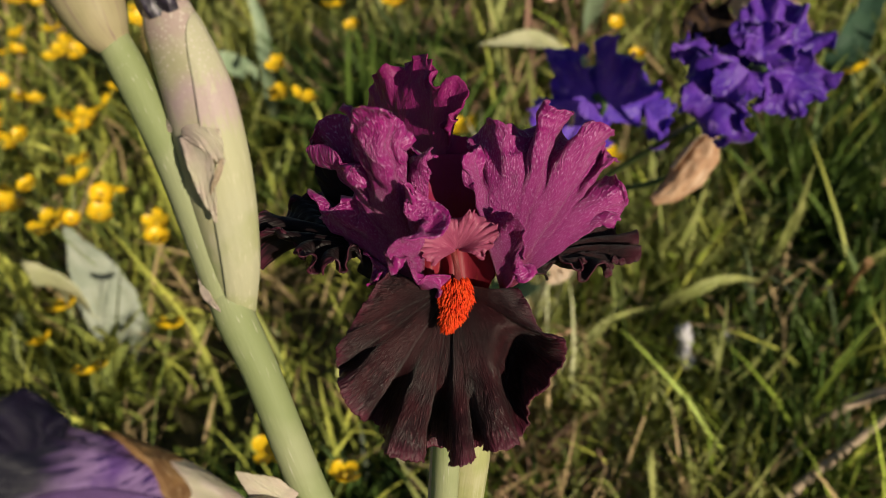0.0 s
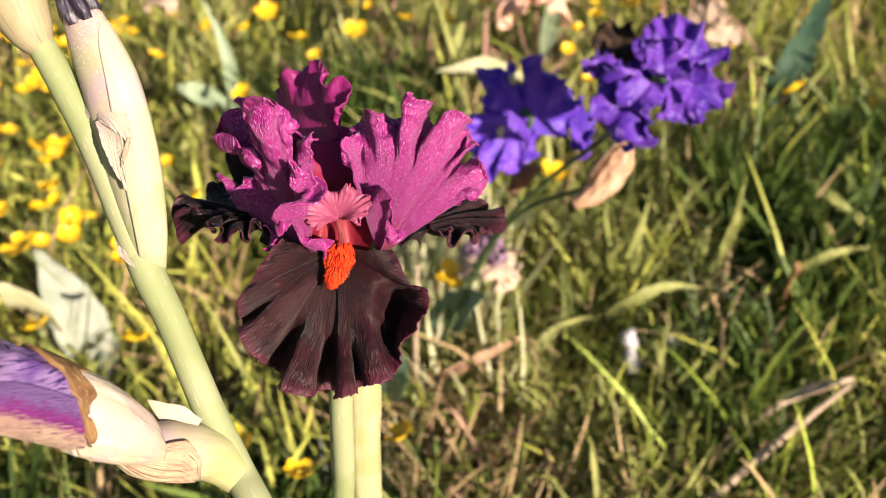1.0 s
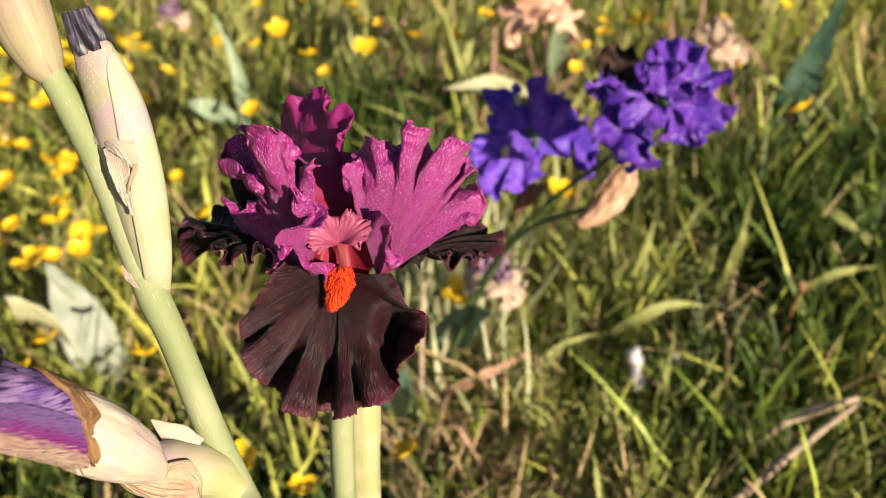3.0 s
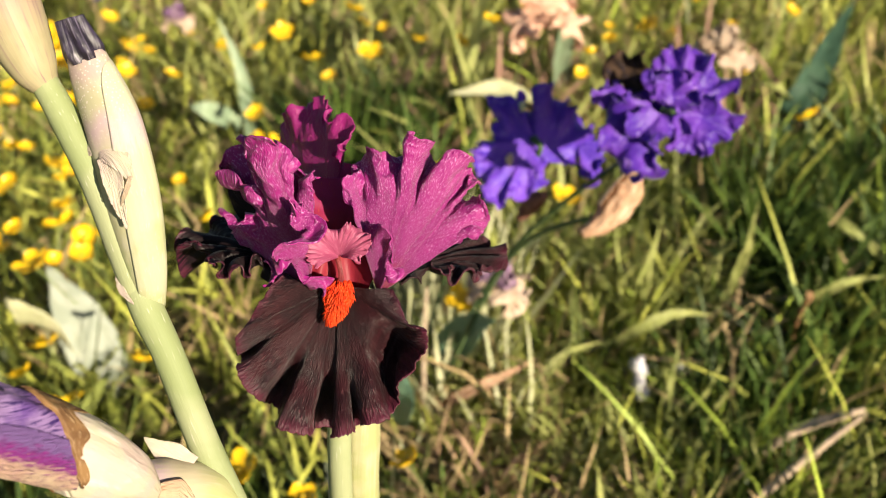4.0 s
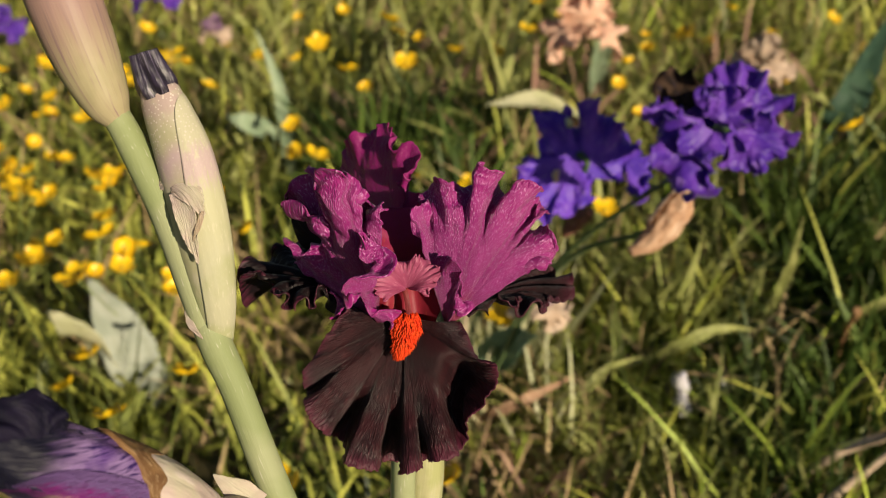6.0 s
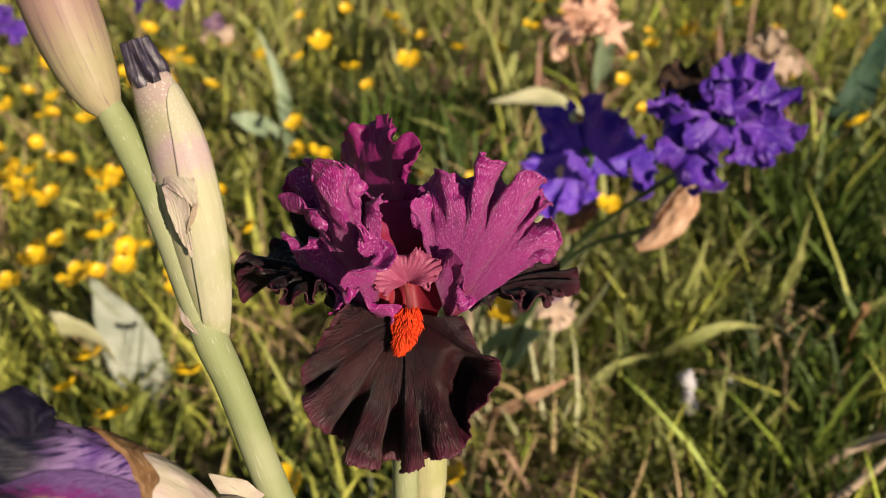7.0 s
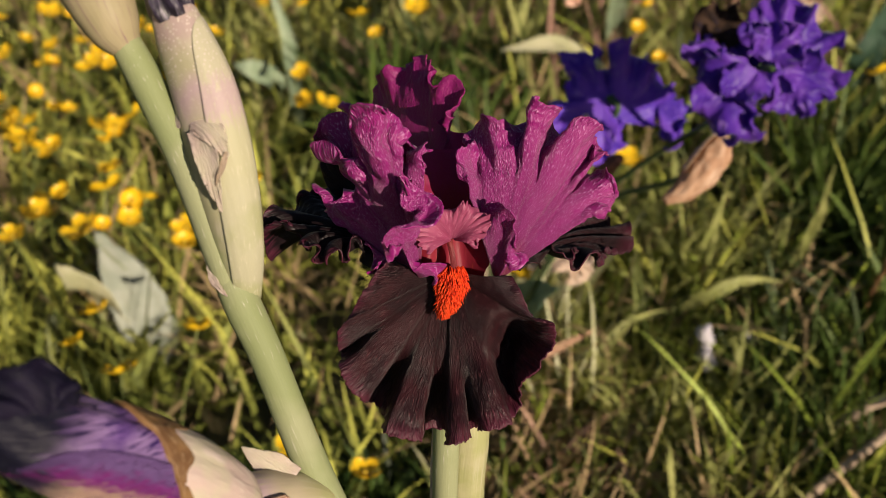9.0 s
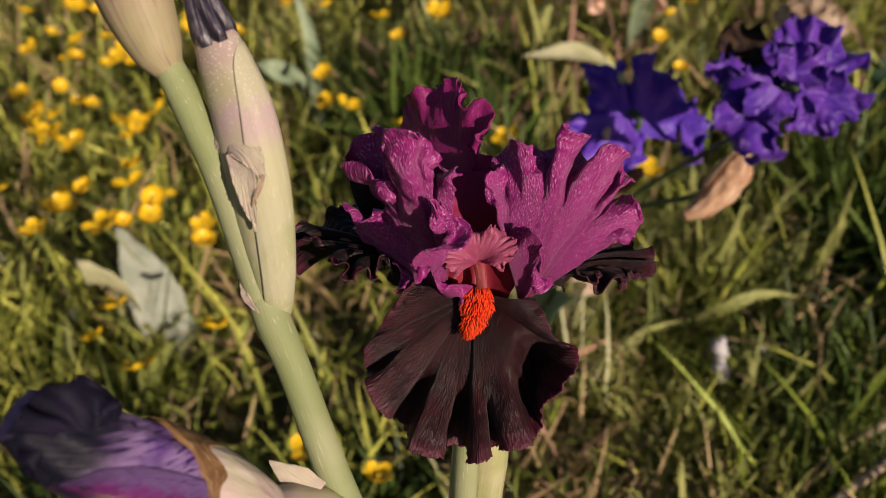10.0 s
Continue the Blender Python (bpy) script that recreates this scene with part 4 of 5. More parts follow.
part("standard", fan((0.9, 0.0, 0.3), ((-60, 1.8, 0.5), (-25, 2.2, 1.2), (5, 2.6, 0.3), (30, 2.9, 1.1), (55, 3.0, 0.4), (80, 2.8, 1.1), (110, 2.6, 0.3), (140, 2.2, 0.9)),
                 **LOOSE, nu=60, seed=141, origin=(0.2323, 0.5491, 0.5408)), M_VIOLET, big, "", 0.0004)
part("style_arm", fan((-0.2, -0.4, 0.8), ((-67, 1.6, 1.2), (-103, 2.9, 1.8), (-138, 2.9, 1.1), (-160, 2.2, 1.9), (-211, 1.7, 1.1), (-250, 1.0, 1.6)),
                 **LOOSE, nu=60, seed=135, origin=(0.2323, 0.5491, 0.5408)), M_VIOLET, big, "", 0.0004)
part("standard", fan((-1.6, 0.6, -0.6), ((-40, 2.2, -1.0), (-74, 3.3, -0.5), (-89, 3.0, -0.9), (-122, 1.5, -0.4)),
                 **LOOSE, nu=60, seed=136, origin=(0.2323, 0.5491, 0.5408)), M_VIOLET, big, "", 0.0004)
part("wilted_petal", petal([(0.2222, 0.5648, 0.5493), (0.2158, 0.5741, 0.5557), (0.2090, 0.5810, 0.5620), (0.2063, 0.5841, 0.5698)], [0.8, 1.2, 1.3, 0.9], [(0, -1, 0.3)] * 4, cup=0.3, flute=0.2, growth=1.2, cells=18, seed=3, local=False, nu=40, nv=40), M_DARKWILT, big,
     "blackened wilted petal", 0.0005)
small = iris_plant("violet_iris", (0.03, 0.86, 0), (0.1530, 0.6383, 0.4725), "smaller violet-blue iris shaded by its neighbour", lean=(0, 0.3, 1), mid=(0.09, 0.76, 0.28), m_stem=M_DARKSTEM)
part("standard", fan((0.6, -2.0, -0.0), ((-73, 4.1, -0.6), (-40, 6.4, -0.2), (-38, 7.4, -1.0), (-28, 6.3, -0.1), (-20, 6.4, 0.3), (-16, 4.9, -1.0), (-7, 5.9, 0.1), (6, 6.6, 0.4), (16, 6.4, -0.7), (29, 5.5, 0.2), (43, 5.8, -0.7), (59, 5.0, 0.1), (77, 4.2, -0.5), (96, 2.8, 0.1)),
                 **LOOSE, nu=60, seed=151, origin=(0.1530, 0.6383, 0.4725)), M_BLUE, small, "", 0.0004)
part("fall", fan((-0.6, -0.6, 0.5), ((-86, 4.5, 0.2), (-98, 4.9, 0.9), (-118, 4.8, 0.3), (-137, 5.4, 1.0), (-154, 6.0, 0.4), (-159, 4.7, 1.1), (-177, 4.8, 0.4), (-204, 3.4, 1.0), (-222, 2.6, 0.3), (-233, 1.4, 0.5)),
                 **LOOSE, nu=60, seed=152, origin=(0.1530, 0.6383, 0.4725)), M_BLUE, small, "", 0.0004)
part("fall", fan((3.7, -0.8, 0.0), ((53, 1.4, 0.1), (99, 2.1, 0.5), (139, 3.0, 0.1), (162, 3.5, 0.6), (173, 2.3, 0.1)),
                 **LOOSE, nu=60, seed=153, origin=(0.1530, 0.6383, 0.4725)), M_BLUE, small, "", 0.0004)
part("beard", tube([(0.1331, 0.6212, 0.4663), (0.1320, 0.6161, 0.4644), (0.1320, 0.6137, 0.4594)], [0.2, 0.32, 0.12], seg=10, k=8, crumple=0.2), M_BEIGE, small, "whitish beard")
part("style_tip", tube([(0.1445, 0.6480, 0.4915), (0.1439, 0.6483, 0.4954), (0.1429, 0.6524, 0.4977)], [0.2, 0.32, 0.15], seg=10, k=8, crumple=0.2), M_PALELEAF, small, "pale green style tip")
part("dry_sheath", tube([(0.1622, 0.6243, 0.4250), (0.1529, 0.6330, 0.4100), (0.1426, 0.6329, 0.3950)], [0.4, 0.85, 0.3], seg=20, k=16, crumple=0.15), M_ROSEBROWN, small, "rosy brown dry sheath")
sp = thing("iris_bud", (0.05, 0.80, 0), "brown papery spent iris bud on a stalk", "flower bud", "irises further off")
part("stem", tube([(0.05, 0.80, -0.01), (0.138, 0.70, 0.3), (0.205, 0.60, 0.42), (0.2235, 0.575, 0.455)], [0.3, 0.28, 0.26, 0.3], seg=10, k=20), M_DARKSTEM, sp)
part("papery_spathe", tube([(0.1847, 0.5517, 0.4337), (0.1981, 0.5563, 0.4398), (0.2115, 0.564, 0.4502), (0.2215, 0.5717, 0.4606), (0.2275, 0.5794, 0.4712)], [0.35, 0.8, 1.2, 1.15, 0.5], seg=32, k=32, ribs=0.07, nrib=9, crumple=0.12), M_DRYPAPER, sp, "tan papery spathe")
part("pale_sheath", wrap([(0.2062, 0.5572, 0.4494), (0.2148, 0.5619, 0.4592), (0.2229, 0.5695, 0.4696), (0.2283, 0.5746, 0.4765)], [1.2, 1.2, 0.9, 0.4], -120, 0, k=20, tip=3), M_PAPER, sp, "pale silvery bract", 0.0004)
peach = iris_plant("peach_iris", (0.284, 1.736, 0), (0.236, 1.349, 0.3), "peach-coloured iris with a pale bud", 0.055, 210, M_PEACH, M_PEACH, 61)
pale = iris_plant("pale_iris", (0.633, 1.611, 0), (0.524, 1.349, 0.235), "beige wilting iris among grass", 0.042, 240, M_BEIGE, M_BEIGE, 71)
tan = iris_plant("wilted_iris", (0.14, 0.895, 0), (0.134, 0.763, 0.22), "small wilted tan and violet iris", 0.031, 240, M_MAUVE, M_BEIGE, 83)
far1 = iris_plant("magenta_iris", (-0.481, 1.777, 0), (-0.566, 1.686, 0.26), "distant wilting magenta iris on a leaning stalk", 0.04, 200, M_STANDARD, M_VIOLET, 91)
far2 = iris_plant("violet_iris", (-0.33, 1.66, 0), (-0.411, 1.535, 0.24), "distant wilting violet iris with pink sheath", 0.026, 220, M_MAUVE, M_BEIGE, 93)
far3 = iris_plant("violet_iris", (-0.893, 1.626, 0), (-0.799, 1.534, 0.26), "distant dark violet iris", 0.034, 220, M_VIOLET, M_VIOLET, 95)


# ---- broad leaves and litter ----
def sword_leaf(name, points, width, face, material, label, bend=0.25, group="broad leaves"):
    """A stiff sword-shaped leaf with a shallow keel, rooted in the ground."""
    t = thing(name, (points[0][0], points[0][1], 0), label, "leaf", group)
    part("blade", petal(points, width, [face] * len(points), cup=bend, flute=0.04, local=False, nu=14, nv=40, jag=0, wave=9, warp=0.25), material, t, "", 0.0008)
    part("midrib", tube([tuple(p) for p in points], [0.13, 0.12, 0.09, 0.03], seg=8, k=24), material, t)
    return t


UPV = (0, -0.75, 0.65)
sword_leaf("iris_leaf", [(-0.366, 0.82, 0), (-0.369, 0.821, 0.07), (-0.39, 0.839, 0.13), (-0.42, 0.867, 0.18)], [2.2, 3.3, 3.0, 1.0], (0.3, -0.8, 0.5), M_GREYLEAF, "withered grey-white iris leaf", 0.06)
sword_leaf("iris_leaf", [(-0.396, 0.842, 0), (-0.414, 0.844, 0.06), (-0.413, 0.801, 0.14), (-0.432, 0.782, 0.2)], [1.6, 3.2, 3.2, 0.8], (-0.2, -0.8, 0.6), M_PALELEAF, "pale cream-green broad iris leaf", 0.06)
sword_leaf("iris_leaf", [(0.315, 1.529, 0), (0.243, 1.401, 0.12), (0.167, 1.304, 0.2), (0.078, 1.25, 0.22)], [0.8, 1.5, 2.2, 0.4], (0, -0.5, 0.9), M_PALELEAF, "bent pale cream leaf")
sword_leaf("iris_leaf", [(0.047, 0.831, 0), (0.079, 0.796, 0.1), (0.105, 0.743, 0.18), (0.128, 0.705, 0.22)], [1.4, 2.2, 1.9, 0.4], UPV, M_TEAL, "blue-green broad iris leaf in the grass")
sword_leaf("iris_leaf", [(-0.001, 0.752, 0), (0.019, 0.673, 0.12), (0.032, 0.618, 0.2), (0.04, 0.593, 0.25)], [1.2, 1.8, 1.5, 0.3], UPV, M_TEAL, "blue-green broad iris leaf in the grass")
sword_leaf("iris_leaf", [(0.70, 1.40, 0), (0.715, 1.42, 0.11), (0.755, 1.48, 0.18), (0.84, 1.61, 0.235)], [1.8, 2.3, 2.1, 0.5], (0.3, 0.2, 0.9), M_DARKLEAF, "blue-green sword leaf, darkened for shade")
sword_leaf("iris_leaf", [(0.64, 1.37, 0), (0.655, 1.36, 0.09), (0.68, 1.38, 0.15), (0.695, 1.42, 0.19)], [1.8, 2.2, 2.0, 0.5], (0.3, 0.2, 0.9), M_DARKLEAF, "blue-green sword leaf, darkened for shade")
sword_leaf("iris_leaf", [(0.3, 1.654, 0), (0.288, 1.535, 0.14), (0.284, 1.45, 0.24), (0.285, 1.422, 0.3)], [1.2, 1.7, 1.7, 0.4], UPV, M_LEAF, "grey-green iris leaf beside the peach bloom")
sword_leaf("iris_leaf", [(-0.322, 1.49, 0), (-0.299, 1.363, 0.12), (-0.318, 1.308, 0.17), (-0.349, 1.31, 0.18)], [1.2, 1.7, 1.7, 0.4], UPV, M_LEAF, "grey-green drooping iris leaf")
sword_leaf("iris_leaf", [(-0.279, 1.402, 0), (-0.265, 1.354, 0.14), (-0.268, 1.361, 0.22), (-0.297, 1.384, 0.3)], [0.9, 1.1, 1.0, 0.3], UPV, M_LEAF, "pale green upright leaf")
sword_leaf("grass_blade", [(0.72, 1.004, 0.05), (0.644, 0.977, 0.12), (0.603, 1.026, 0.14), (0.594, 1.136, 0.1)], [0.5, 0.8, 0.7, 0.2], (0, -0.5, 0.8), M_BLADE, "long arching grey-green blade")
sword_leaf("grass_blade", [(0.745, 1.529, 0.02), (0.646, 1.353, 0.16), (0.604, 1.352, 0.18), (0.58, 1.4, 0.15)], [0.5, 0.7, 0.6, 0.2], (0, -0.5, 0.8), M_BLADE, "long arching pale blade")
sword_leaf("grass_blade", [(0.425, 0.887, 0), (0.435, 0.885, 0.1), (0.444, 0.873, 0.18), (0.442, 0.864, 0.26)], [0.5, 0.65, 0.6, 0.15], UPV, M_BLADE, "tall upright grass blade")
sword_leaf("grass_blade", [(0.138, 0.721, 0), (0.171, 0.727, 0.08), (0.212, 0.76, 0.12), (0.263, 0.803, 0.1)], [0.4, 0.6, 0.5, 0.15], UPV, M_BLADE, "curved green grass blade")
sword_leaf("grass_blade", [(0.279, 0.801, 0.1), (0.307, 0.785, 0.14), (0.348, 0.795, 0.15), (0.401, 0.827, 0.12)], [0.4, 0.6, 0.5, 0.15], UPV, M_BLADE, "pale bent grass blade")
sword_leaf("grass_blade", [(0.527, 0.884, 0.06), (0.535, 0.856, 0.12), (0.568, 0.851, 0.15), (0.644, 0.9, 0.12)], [0.4, 0.6, 0.5, 0.15], UPV, M_BLADE, "pale bent grass blade")
sword_leaf("dry_leaf", [(0.057, 0.745, 0.05), (0.098, 0.718, 0.1), (0.137, 0.724, 0.12), (0.177, 0.742, 0.13)], [0.3, 0.6, 0.55, 0.15], UPV, M_DRYPAPER, "dry tan fallen leaf")


def stick(points, radii, label, material=M_STICK):
    t = thing("stick", (points[0][0], points[0][1], 0), label, "stick", "dead stems")
    part("stalk", tube(points, radii, seg=8, k=24, crumple=0.15), material, t)


stick([(0.334, 0.543, 0.06), (0.381, 0.567, 0.09), (0.442, 0.599, 0.12), (0.523, 0.659, 0.12)], [0.5, 0.45, 0.4, 0.25], "weathered grey dead stem lying in the grass")
stick([(0.425, 0.661, 0.06), (0.446, 0.653, 0.1), (0.482, 0.659, 0.11), (0.531, 0.675, 0.11)], [0.5, 0.6, 0.5, 0.3], "broken pinkish dead stem lying in the grass")
stick([(0.082, 0.637, 0.02), (0.121, 0.644, 0.03), (0.16, 0.648, 0.03)], [0.4, 0.5, 0.3], "broken straw-coloured dead stem")
stick([(0.042, 0.714, 0), (0.046, 0.739, 0.08), (0.049, 0.75, 0.15), (0.054, 0.761, 0.22)], [0.3, 0.3, 0.28, 0.2], "pale straw-coloured upright dead stalk", M_PAPER)
stick([(0.525, 0.862, 0), (0.507, 0.828, 0.08), (0.494, 0.8, 0.14), (0.482, 0.765, 0.2)], [0.2, 0.2, 0.25, 0.45], "russet dry seed stalk", M_BROWNSTEM)
for p, r in (((0.3, 0.756, 0.09), 0.012), ((0.302, 0.743, 0.07), 0.009), ((0.362, 0.791, 0.06), 0.009)):
    t = thing("white_scrap", (p[0], p[1], 0), "small whitish scrap of fluff caught in grass", "scrap", "whitish scraps")
    part("stalk", tube([(p[0], p[1], -0.005), (p[0] + 0.002, p[1], p[2] * 0.5), (p[0], p[1], p[2])], [0.04, 0.04, 0.03], seg=6, k=8), M_DARKSTEM, t)
    part("fluff", tube([(p[0], p[1], p[2] - r), (p[0] + 0.002, p[1], p[2]), (p[0], p[1] + 0.003, p[2] + r), (p[0] + 0.003, p[1] + 0.004, p[2] + 2 * r)], [0.3, 0.7, 0.85, 0.3], seg=20, k=24, crumple=0.4), M_WHITE, t)


# ---- buttercups ----
def buttercup_mesh(seed):
    rng = random.Random(seed)
    t = thing("buttercup", (0, 0, 0), "glossy yellow buttercup on a thin green stalk", "flower", "buttercups in the meadow")
    part("stalk", tube([(0.03, 0.02, -0.2), (0.022, 0.012, -0.1), (0.006, 0.004, -0.03), (0, 0, 0)], [0.07, 0.07, 0.06, 0.12], seg=6, k=10), M_GSTEM, t)
    open_ = (0.9, 1.2, 1.4)[seed - 1]
    for k in range(5):
        a = 2 * math.pi * k / 5 + rng.uniform(-0.15, 0.15)
        o, up = Vector((math.cos(a), math.sin(a), 0)), Vector((0, 0, 1))
        q = [o * 0.001, o * 0.0075 * open_ + up * 0.002, o * 0.013 * open_ + up * 0.0065, o * 0.0148 * open_ + up * 0.0105]
        part("petal", petal([tuple(p) for p in q], [0.18, 0.68, 0.85, 0.62], [tuple(up), tuple(up - o * 0.4), tuple(up * 0.6 - o), tuple(up * 0.4 - o)], cup=0.25, flute=0.03, warp=0, seed=seed + k, nu=8, nv=8, local=False, jag=0), M_BUTTER, t)
    part("centre", tube([(0, 0, 0.0005), (0, 0, 0.003), (0, 0, 0.006)], [0.3, 0.38, 0.12], seg=8, k=4, crumple=0.1), M_BUTTERC, t)
    return t


SPOTS = [(-0.2, 1.72), (-0.58, 1.65), (-0.23, 1.56), (-0.26, 1.49), (-0.33, 1.52), (-0.16, 1.44), (-0.12, 1.36), (-0.04, 1.58), (-0.06, 1.46), (0.03, 1.51), (0.1, 1.5),
         (0.16, 1.6), (0.56, 1.69), (0.73, 1.62), (0.62, 1.19), (0.57, 1.35), (-0.22, 1.23), (-0.17, 1.13), (-0.23, 0.94), (-0.59, 1.1), (-0.58, 1.05), (-0.55, 1.03),
         (-0.43, 0.97), (-0.42, 0.93), (-0.38, 0.9), (-0.49, 0.88), (-0.42, 0.84), (-0.4, 0.85), (-0.37, 0.86), (-0.5, 0.83), (-0.29, 0.81), (-0.24, 0.67), (-0.3, 0.61),
         (-0.36, 0.65), (0.04, 0.53), (0.23, 0.97), (0.37, 1.5), (0.3, 1.36), (-0.49, 1.53), (-0.57, 1.77), (0.6, 1.55), (-0.72, 1.32), (-0.57, 1.26), (-0.05, 0.49), (-0.11, 0.52)]
cups = [buttercup_mesh(s) for s in (1, 2, 3)]
rng = random.Random(5)
left = [(rng.gauss(-0.55, 0.3), rng.gauss(1.15, 0.35)) for _ in range(38)] + [(rng.uniform(-1.0, 1.2), rng.uniform(1.5, 3.0)) for _ in range(34)]
left += [(rng.gauss(-0.56, 0.12), rng.gauss(1.42, 0.16)) for _ in range(34)]
left += [(rng.uniform(0.0, 0.9), rng.uniform(1.3, 2.6)) for _ in range(18)]
left = [p for p in left if p[1] > 0.65]
for i, (x, y) in enumerate(SPOTS + left):
    z = 0.2 if i < len(SPOTS) else rng.uniform(0.1, 0.2)
    s = rng.uniform(0.85, 1.2)   # some blooms are larger
    m = pose(x, y, z, rng.uniform(5, 40), rng.uniform(-25, 25), rng.uniform(0, 360)) @ Matrix.Scale(0.92 * s, 4)
    if i < 3:
        cups[i].matrix_basis = m
        continue
    copy_thing(cups[i % 3], m)


# ---- meadow ----
def blades(name, count, box, lengths, widths, material, label, seed, lean=0.5, hole=None):
    """Curved, tapering blades strewn over a stretch of ground, but for a hole, joined in one mesh."""
    r = np.random.default_rng(seed)
    x = r.uniform(box[0], box[1], count)
    y = r.uniform(box[2], box[3], count)
    clump = np.array([noise.noise((a * 6, b * 6, seed)) + 0.5 * noise.noise((a * 19, b * 19, seed)) for a, b in zip(x, y)])
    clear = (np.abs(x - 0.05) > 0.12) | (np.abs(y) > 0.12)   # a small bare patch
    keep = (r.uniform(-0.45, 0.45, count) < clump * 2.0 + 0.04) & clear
    if hole:
        keep &= ~((x > hole[0]) & (x < hole[1]) & (y > hole[2]) & (y < hole[3]))
    x, y, clump = x[keep], y[keep], clump[keep]
    n = len(x)
    ln = r.uniform(*lengths, n) * (0.8 + 1.1 * np.clip(clump, -0.35, 0.6))
    w = r.uniform(*widths, n) / 2
    az, ben, ld = r.uniform(0, 2 * np.pi, n), r.uniform(0.1, 1.0, n) * lean, r.uniform(0, 2 * np.pi, n)
    lev = np.array([0, 0.3, 0.6, 0.85, 1.0])
    prof = np.array([0.8, 1.0, 0.85, 0.5, 0.0])
    ang = ben[:, None] * (0.25 + 1.3 * lev[None])
    up = np.cumsum(np.concatenate([np.zeros((n, 1)), np.diff(lev)[None] * np.cos(ang[:, 1:])], 1), 1) * ln[:, None]
    way = ld[:, None] + r.normal(0, 0.9, n)[:, None] * lev[None, 1:] ** 1.3   # blades also sway sideways
    out = np.diff(lev)[None] * np.sin(ang[:, 1:]) * ln[:, None]
    cx, cy = (q[:, None] + np.cumsum(np.concatenate([np.zeros((n, 1)), out * f(way)], 1), 1) for q, f in ((x, np.cos), (y, np.sin)))
    V = []
    for k in range(5):
        for s in ((-1, 1) if k < 4 else (0,)):
            V.append(np.stack([cx[:, k] + s * prof[k] * w * np.cos(az), cy[:, k] + s * prof[k] * w * np.sin(az), up[:, k] - 0.01], 1))
    V = np.stack(V, 1).reshape(-1, 3)
    pat = np.array([[0, 1, 3, 2], [2, 3, 5, 4], [4, 5, 7, 6]])
    b = (np.arange(n) * 9)[:, None, None]
    quads = (pat[None] + b).reshape(-1, 4)
    tris = (np.array([[6, 7, 8]])[None] + b).reshape(-1, 3)
    me = bpy.data.meshes.new(name)
    me.from_pydata(V.tolist(), [], quads.tolist() + tris.tolist())
    me.polygons.foreach_set("use_smooth", [True] * len(me.polygons))
    me.materials.append(material)
    return tagged(new(name, me), label, "grass", kind="stuff")


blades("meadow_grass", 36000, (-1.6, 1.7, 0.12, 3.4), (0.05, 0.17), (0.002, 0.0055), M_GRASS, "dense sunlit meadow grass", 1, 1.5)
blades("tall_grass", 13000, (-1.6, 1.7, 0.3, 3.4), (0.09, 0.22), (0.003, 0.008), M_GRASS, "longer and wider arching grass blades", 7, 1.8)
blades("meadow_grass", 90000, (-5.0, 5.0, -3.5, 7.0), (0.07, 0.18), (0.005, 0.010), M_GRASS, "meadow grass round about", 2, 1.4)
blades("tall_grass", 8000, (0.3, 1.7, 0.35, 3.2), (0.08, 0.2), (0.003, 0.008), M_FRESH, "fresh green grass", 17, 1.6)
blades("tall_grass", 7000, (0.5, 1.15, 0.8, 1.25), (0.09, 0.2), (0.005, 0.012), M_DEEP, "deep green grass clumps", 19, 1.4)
# dark blades sown thickly here in place of the shade on this ground
blades("tall_grass", 7500, (0.36, 0.95, 0.4, 0.92), (0.06, 0.13), (0.003, 0.007), M_DEEP, "low grass, dark green to stand in for shade", 20, 1.6)
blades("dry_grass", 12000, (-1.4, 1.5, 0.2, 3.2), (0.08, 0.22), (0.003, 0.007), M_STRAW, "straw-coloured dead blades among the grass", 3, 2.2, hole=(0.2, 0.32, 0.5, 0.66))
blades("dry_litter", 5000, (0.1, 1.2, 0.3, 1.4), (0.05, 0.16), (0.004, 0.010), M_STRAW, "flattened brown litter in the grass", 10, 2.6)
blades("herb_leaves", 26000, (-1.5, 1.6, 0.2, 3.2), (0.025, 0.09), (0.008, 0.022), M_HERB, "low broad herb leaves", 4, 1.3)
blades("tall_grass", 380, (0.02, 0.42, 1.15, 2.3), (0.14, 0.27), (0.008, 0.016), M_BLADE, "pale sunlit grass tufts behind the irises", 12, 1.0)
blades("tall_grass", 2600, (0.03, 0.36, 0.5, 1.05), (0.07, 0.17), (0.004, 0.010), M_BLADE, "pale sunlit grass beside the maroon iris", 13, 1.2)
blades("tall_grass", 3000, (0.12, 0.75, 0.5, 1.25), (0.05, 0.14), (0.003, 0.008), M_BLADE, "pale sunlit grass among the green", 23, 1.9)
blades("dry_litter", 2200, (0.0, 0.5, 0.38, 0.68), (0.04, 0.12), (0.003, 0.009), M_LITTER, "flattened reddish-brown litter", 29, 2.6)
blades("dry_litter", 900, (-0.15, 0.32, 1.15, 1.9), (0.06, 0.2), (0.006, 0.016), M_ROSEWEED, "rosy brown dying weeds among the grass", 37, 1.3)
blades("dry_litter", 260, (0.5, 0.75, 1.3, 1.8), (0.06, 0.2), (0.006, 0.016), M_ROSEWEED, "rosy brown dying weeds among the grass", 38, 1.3)
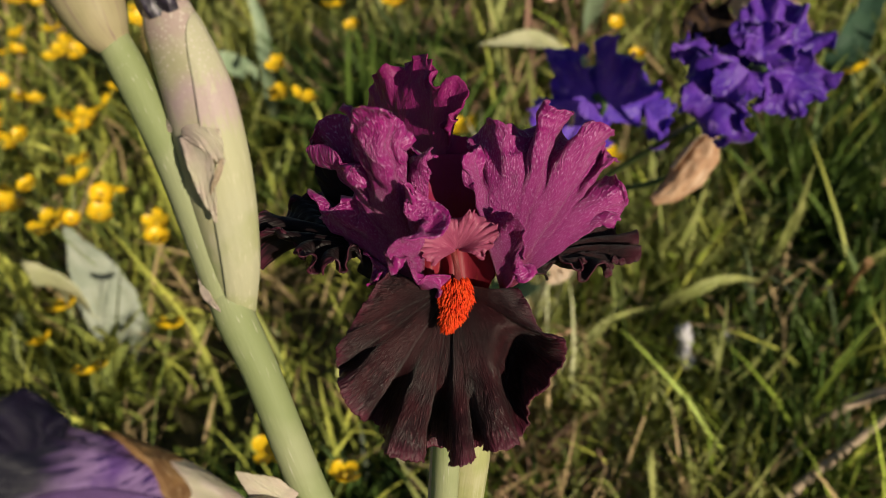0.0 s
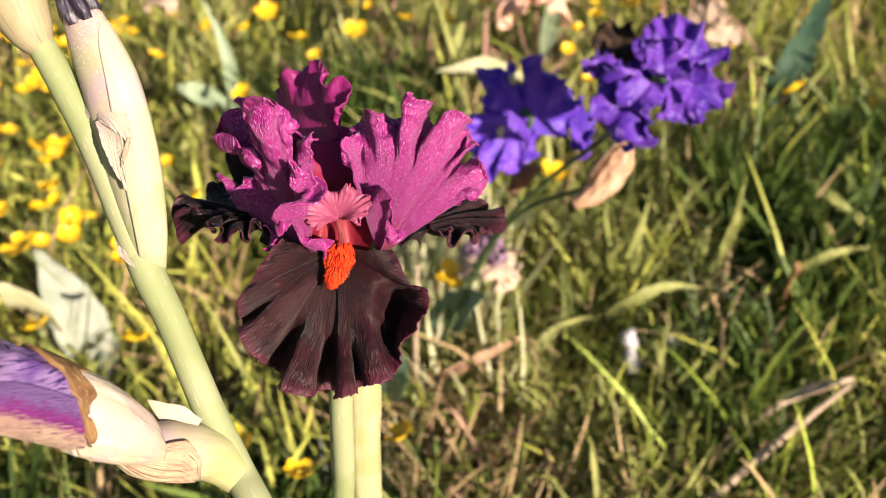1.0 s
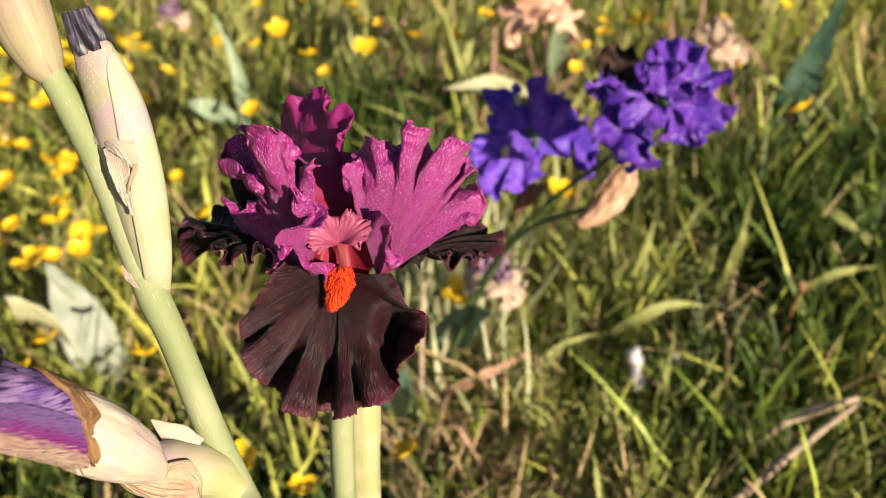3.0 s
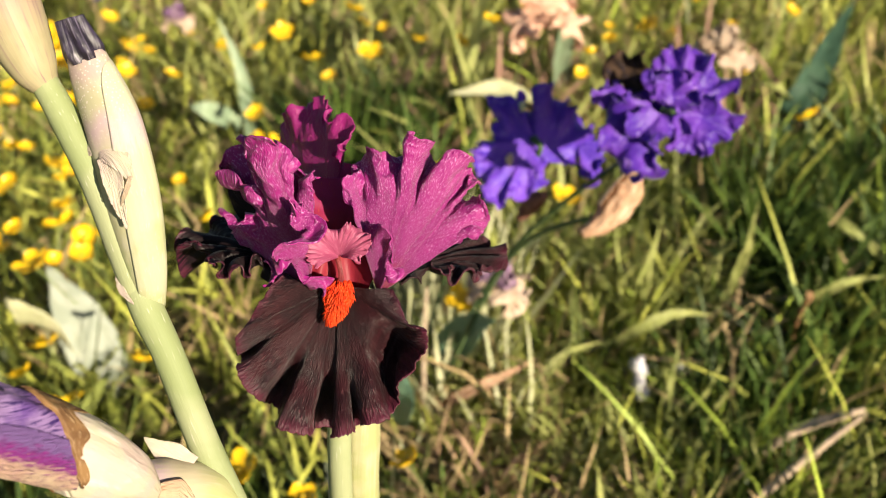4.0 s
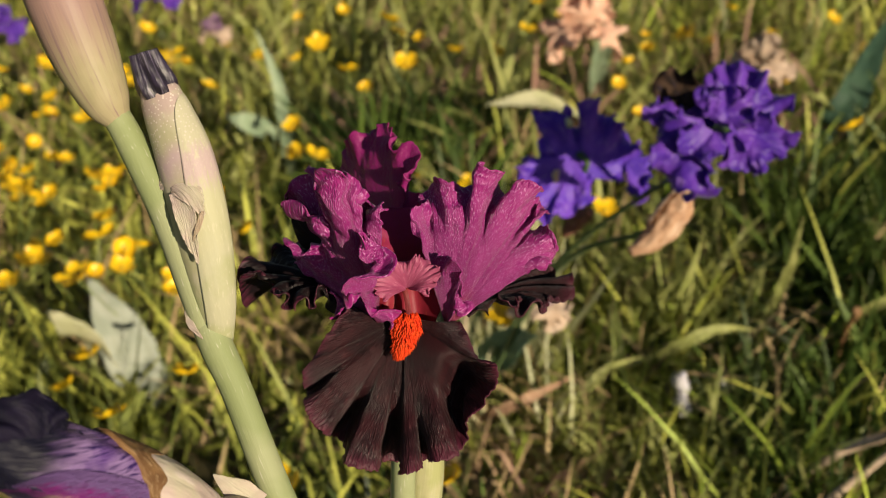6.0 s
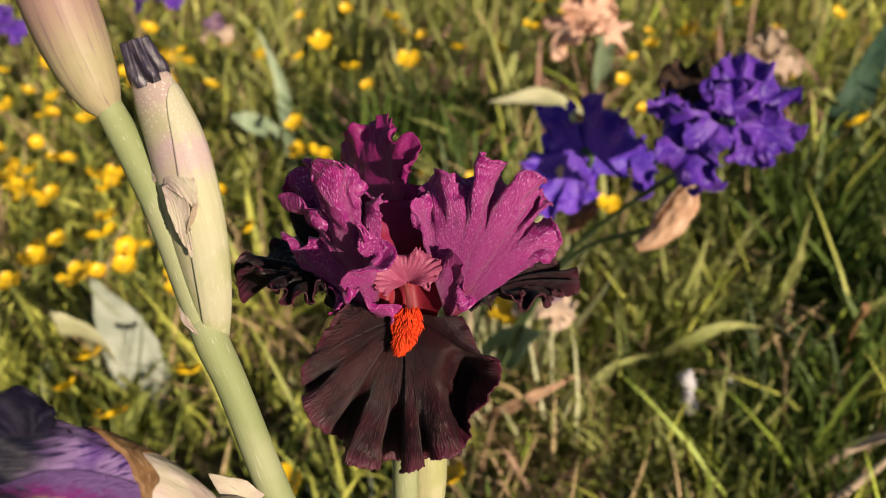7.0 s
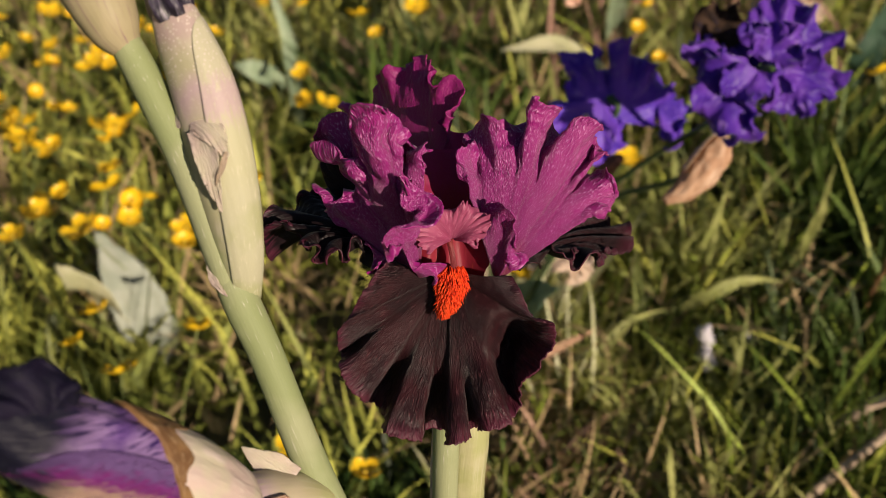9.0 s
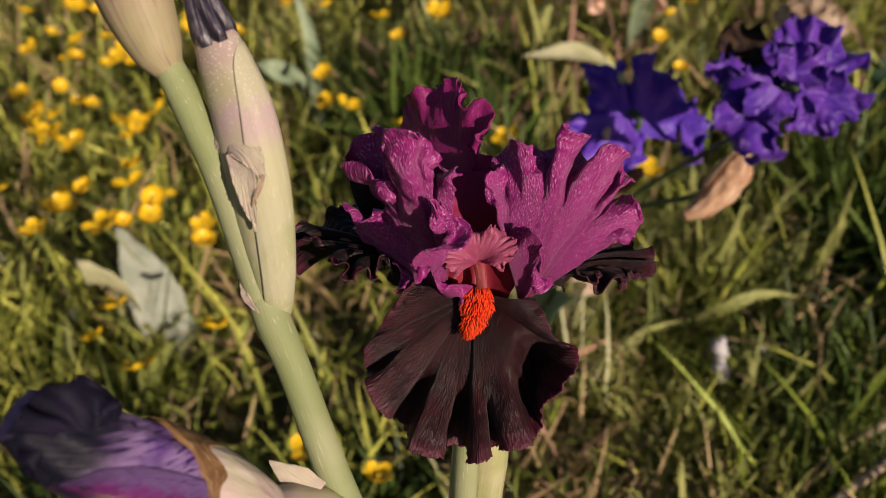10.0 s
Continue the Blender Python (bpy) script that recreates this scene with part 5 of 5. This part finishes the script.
blades("fine_grass", 15000, (0.05, 1.3, 0.4, 1.7), (0.04, 0.14), (0.0015, 0.004), M_FRESH, "fine bright green grass", 41, 1.6)
blades("fine_grass", 5000, (0.02, 0.6, 0.42, 1.2), (0.04, 0.13), (0.0015, 0.004), M_BLADE, "fine pale yellow-green grass", 43, 1.9)
blades("tall_grass", 330, (0.01, 0.17, 0.58, 0.98), (0.1, 0.22), (0.004, 0.009), M_PALELEAF, "pale upright stalks behind the maroon iris", 51, 0.5)
blades("dry_litter", 2600, (0.02, 0.4, 0.45, 0.75), (0.05, 0.15), (0.002, 0.006), M_STRAW, "pale straw lying in the grass", 53, 2.7)
blades("tall_grass", 3200, (0.3, 1.3, 1.2, 2.6), (0.07, 0.2), (0.004, 0.011), M_BLADE, "pale sunlit grass further off", 61, 1.4)
blades("dry_grass", 1500, (0.3, 1.3, 1.25, 2.6), (0.07, 0.2), (0.004, 0.010), M_STRAW, "straw-coloured blades further off", 63, 1.6)
blades("tall_grass", 1900, (-0.16, 0.16, 1.1, 1.5), (0.1, 0.22), (0.004, 0.012), M_DEEP, "deep green tuft behind the maroon iris", 67, 1.2)
blades("tall_grass", 1500, (-0.5, 0.08, 1.3, 2.4), (0.08, 0.2), (0.006, 0.015), M_BLADE, "pale sunlit grass among the buttercups", 71, 1.3)
blades("tall_grass", 4000, (-0.4, 0.14, 0.28, 0.62), (0.04, 0.12), (0.004, 0.011), M_DEEP, "low grass, dark green to stand in for shade under the stalk", 73, 1.6)
blades("meadow_grass", 60000, (-5.5, 5.5, -4.0, 7.5), (0.08, 0.2), (0.012, 0.028), M_GRASS, "meadow grass round about", 81, 1.5, hole=(-1.5, 1.6, 0.1, 3.3))
blades("dry_litter", 1500, (0.1, 0.42, 0.4, 0.64), (0.05, 0.14), (0.002, 0.007), M_ROSEWEED, "rosy dry litter lying in the grass", 79, 2.6)
blades("herb_leaves", 60000, (-5.5, 5.5, -4.0, 7.5), (0.04, 0.12), (0.02, 0.045), M_HERB, "low broad herb leaves round about", 83, 1.3, hole=(-1.5, 1.6, 0.1, 3.3))
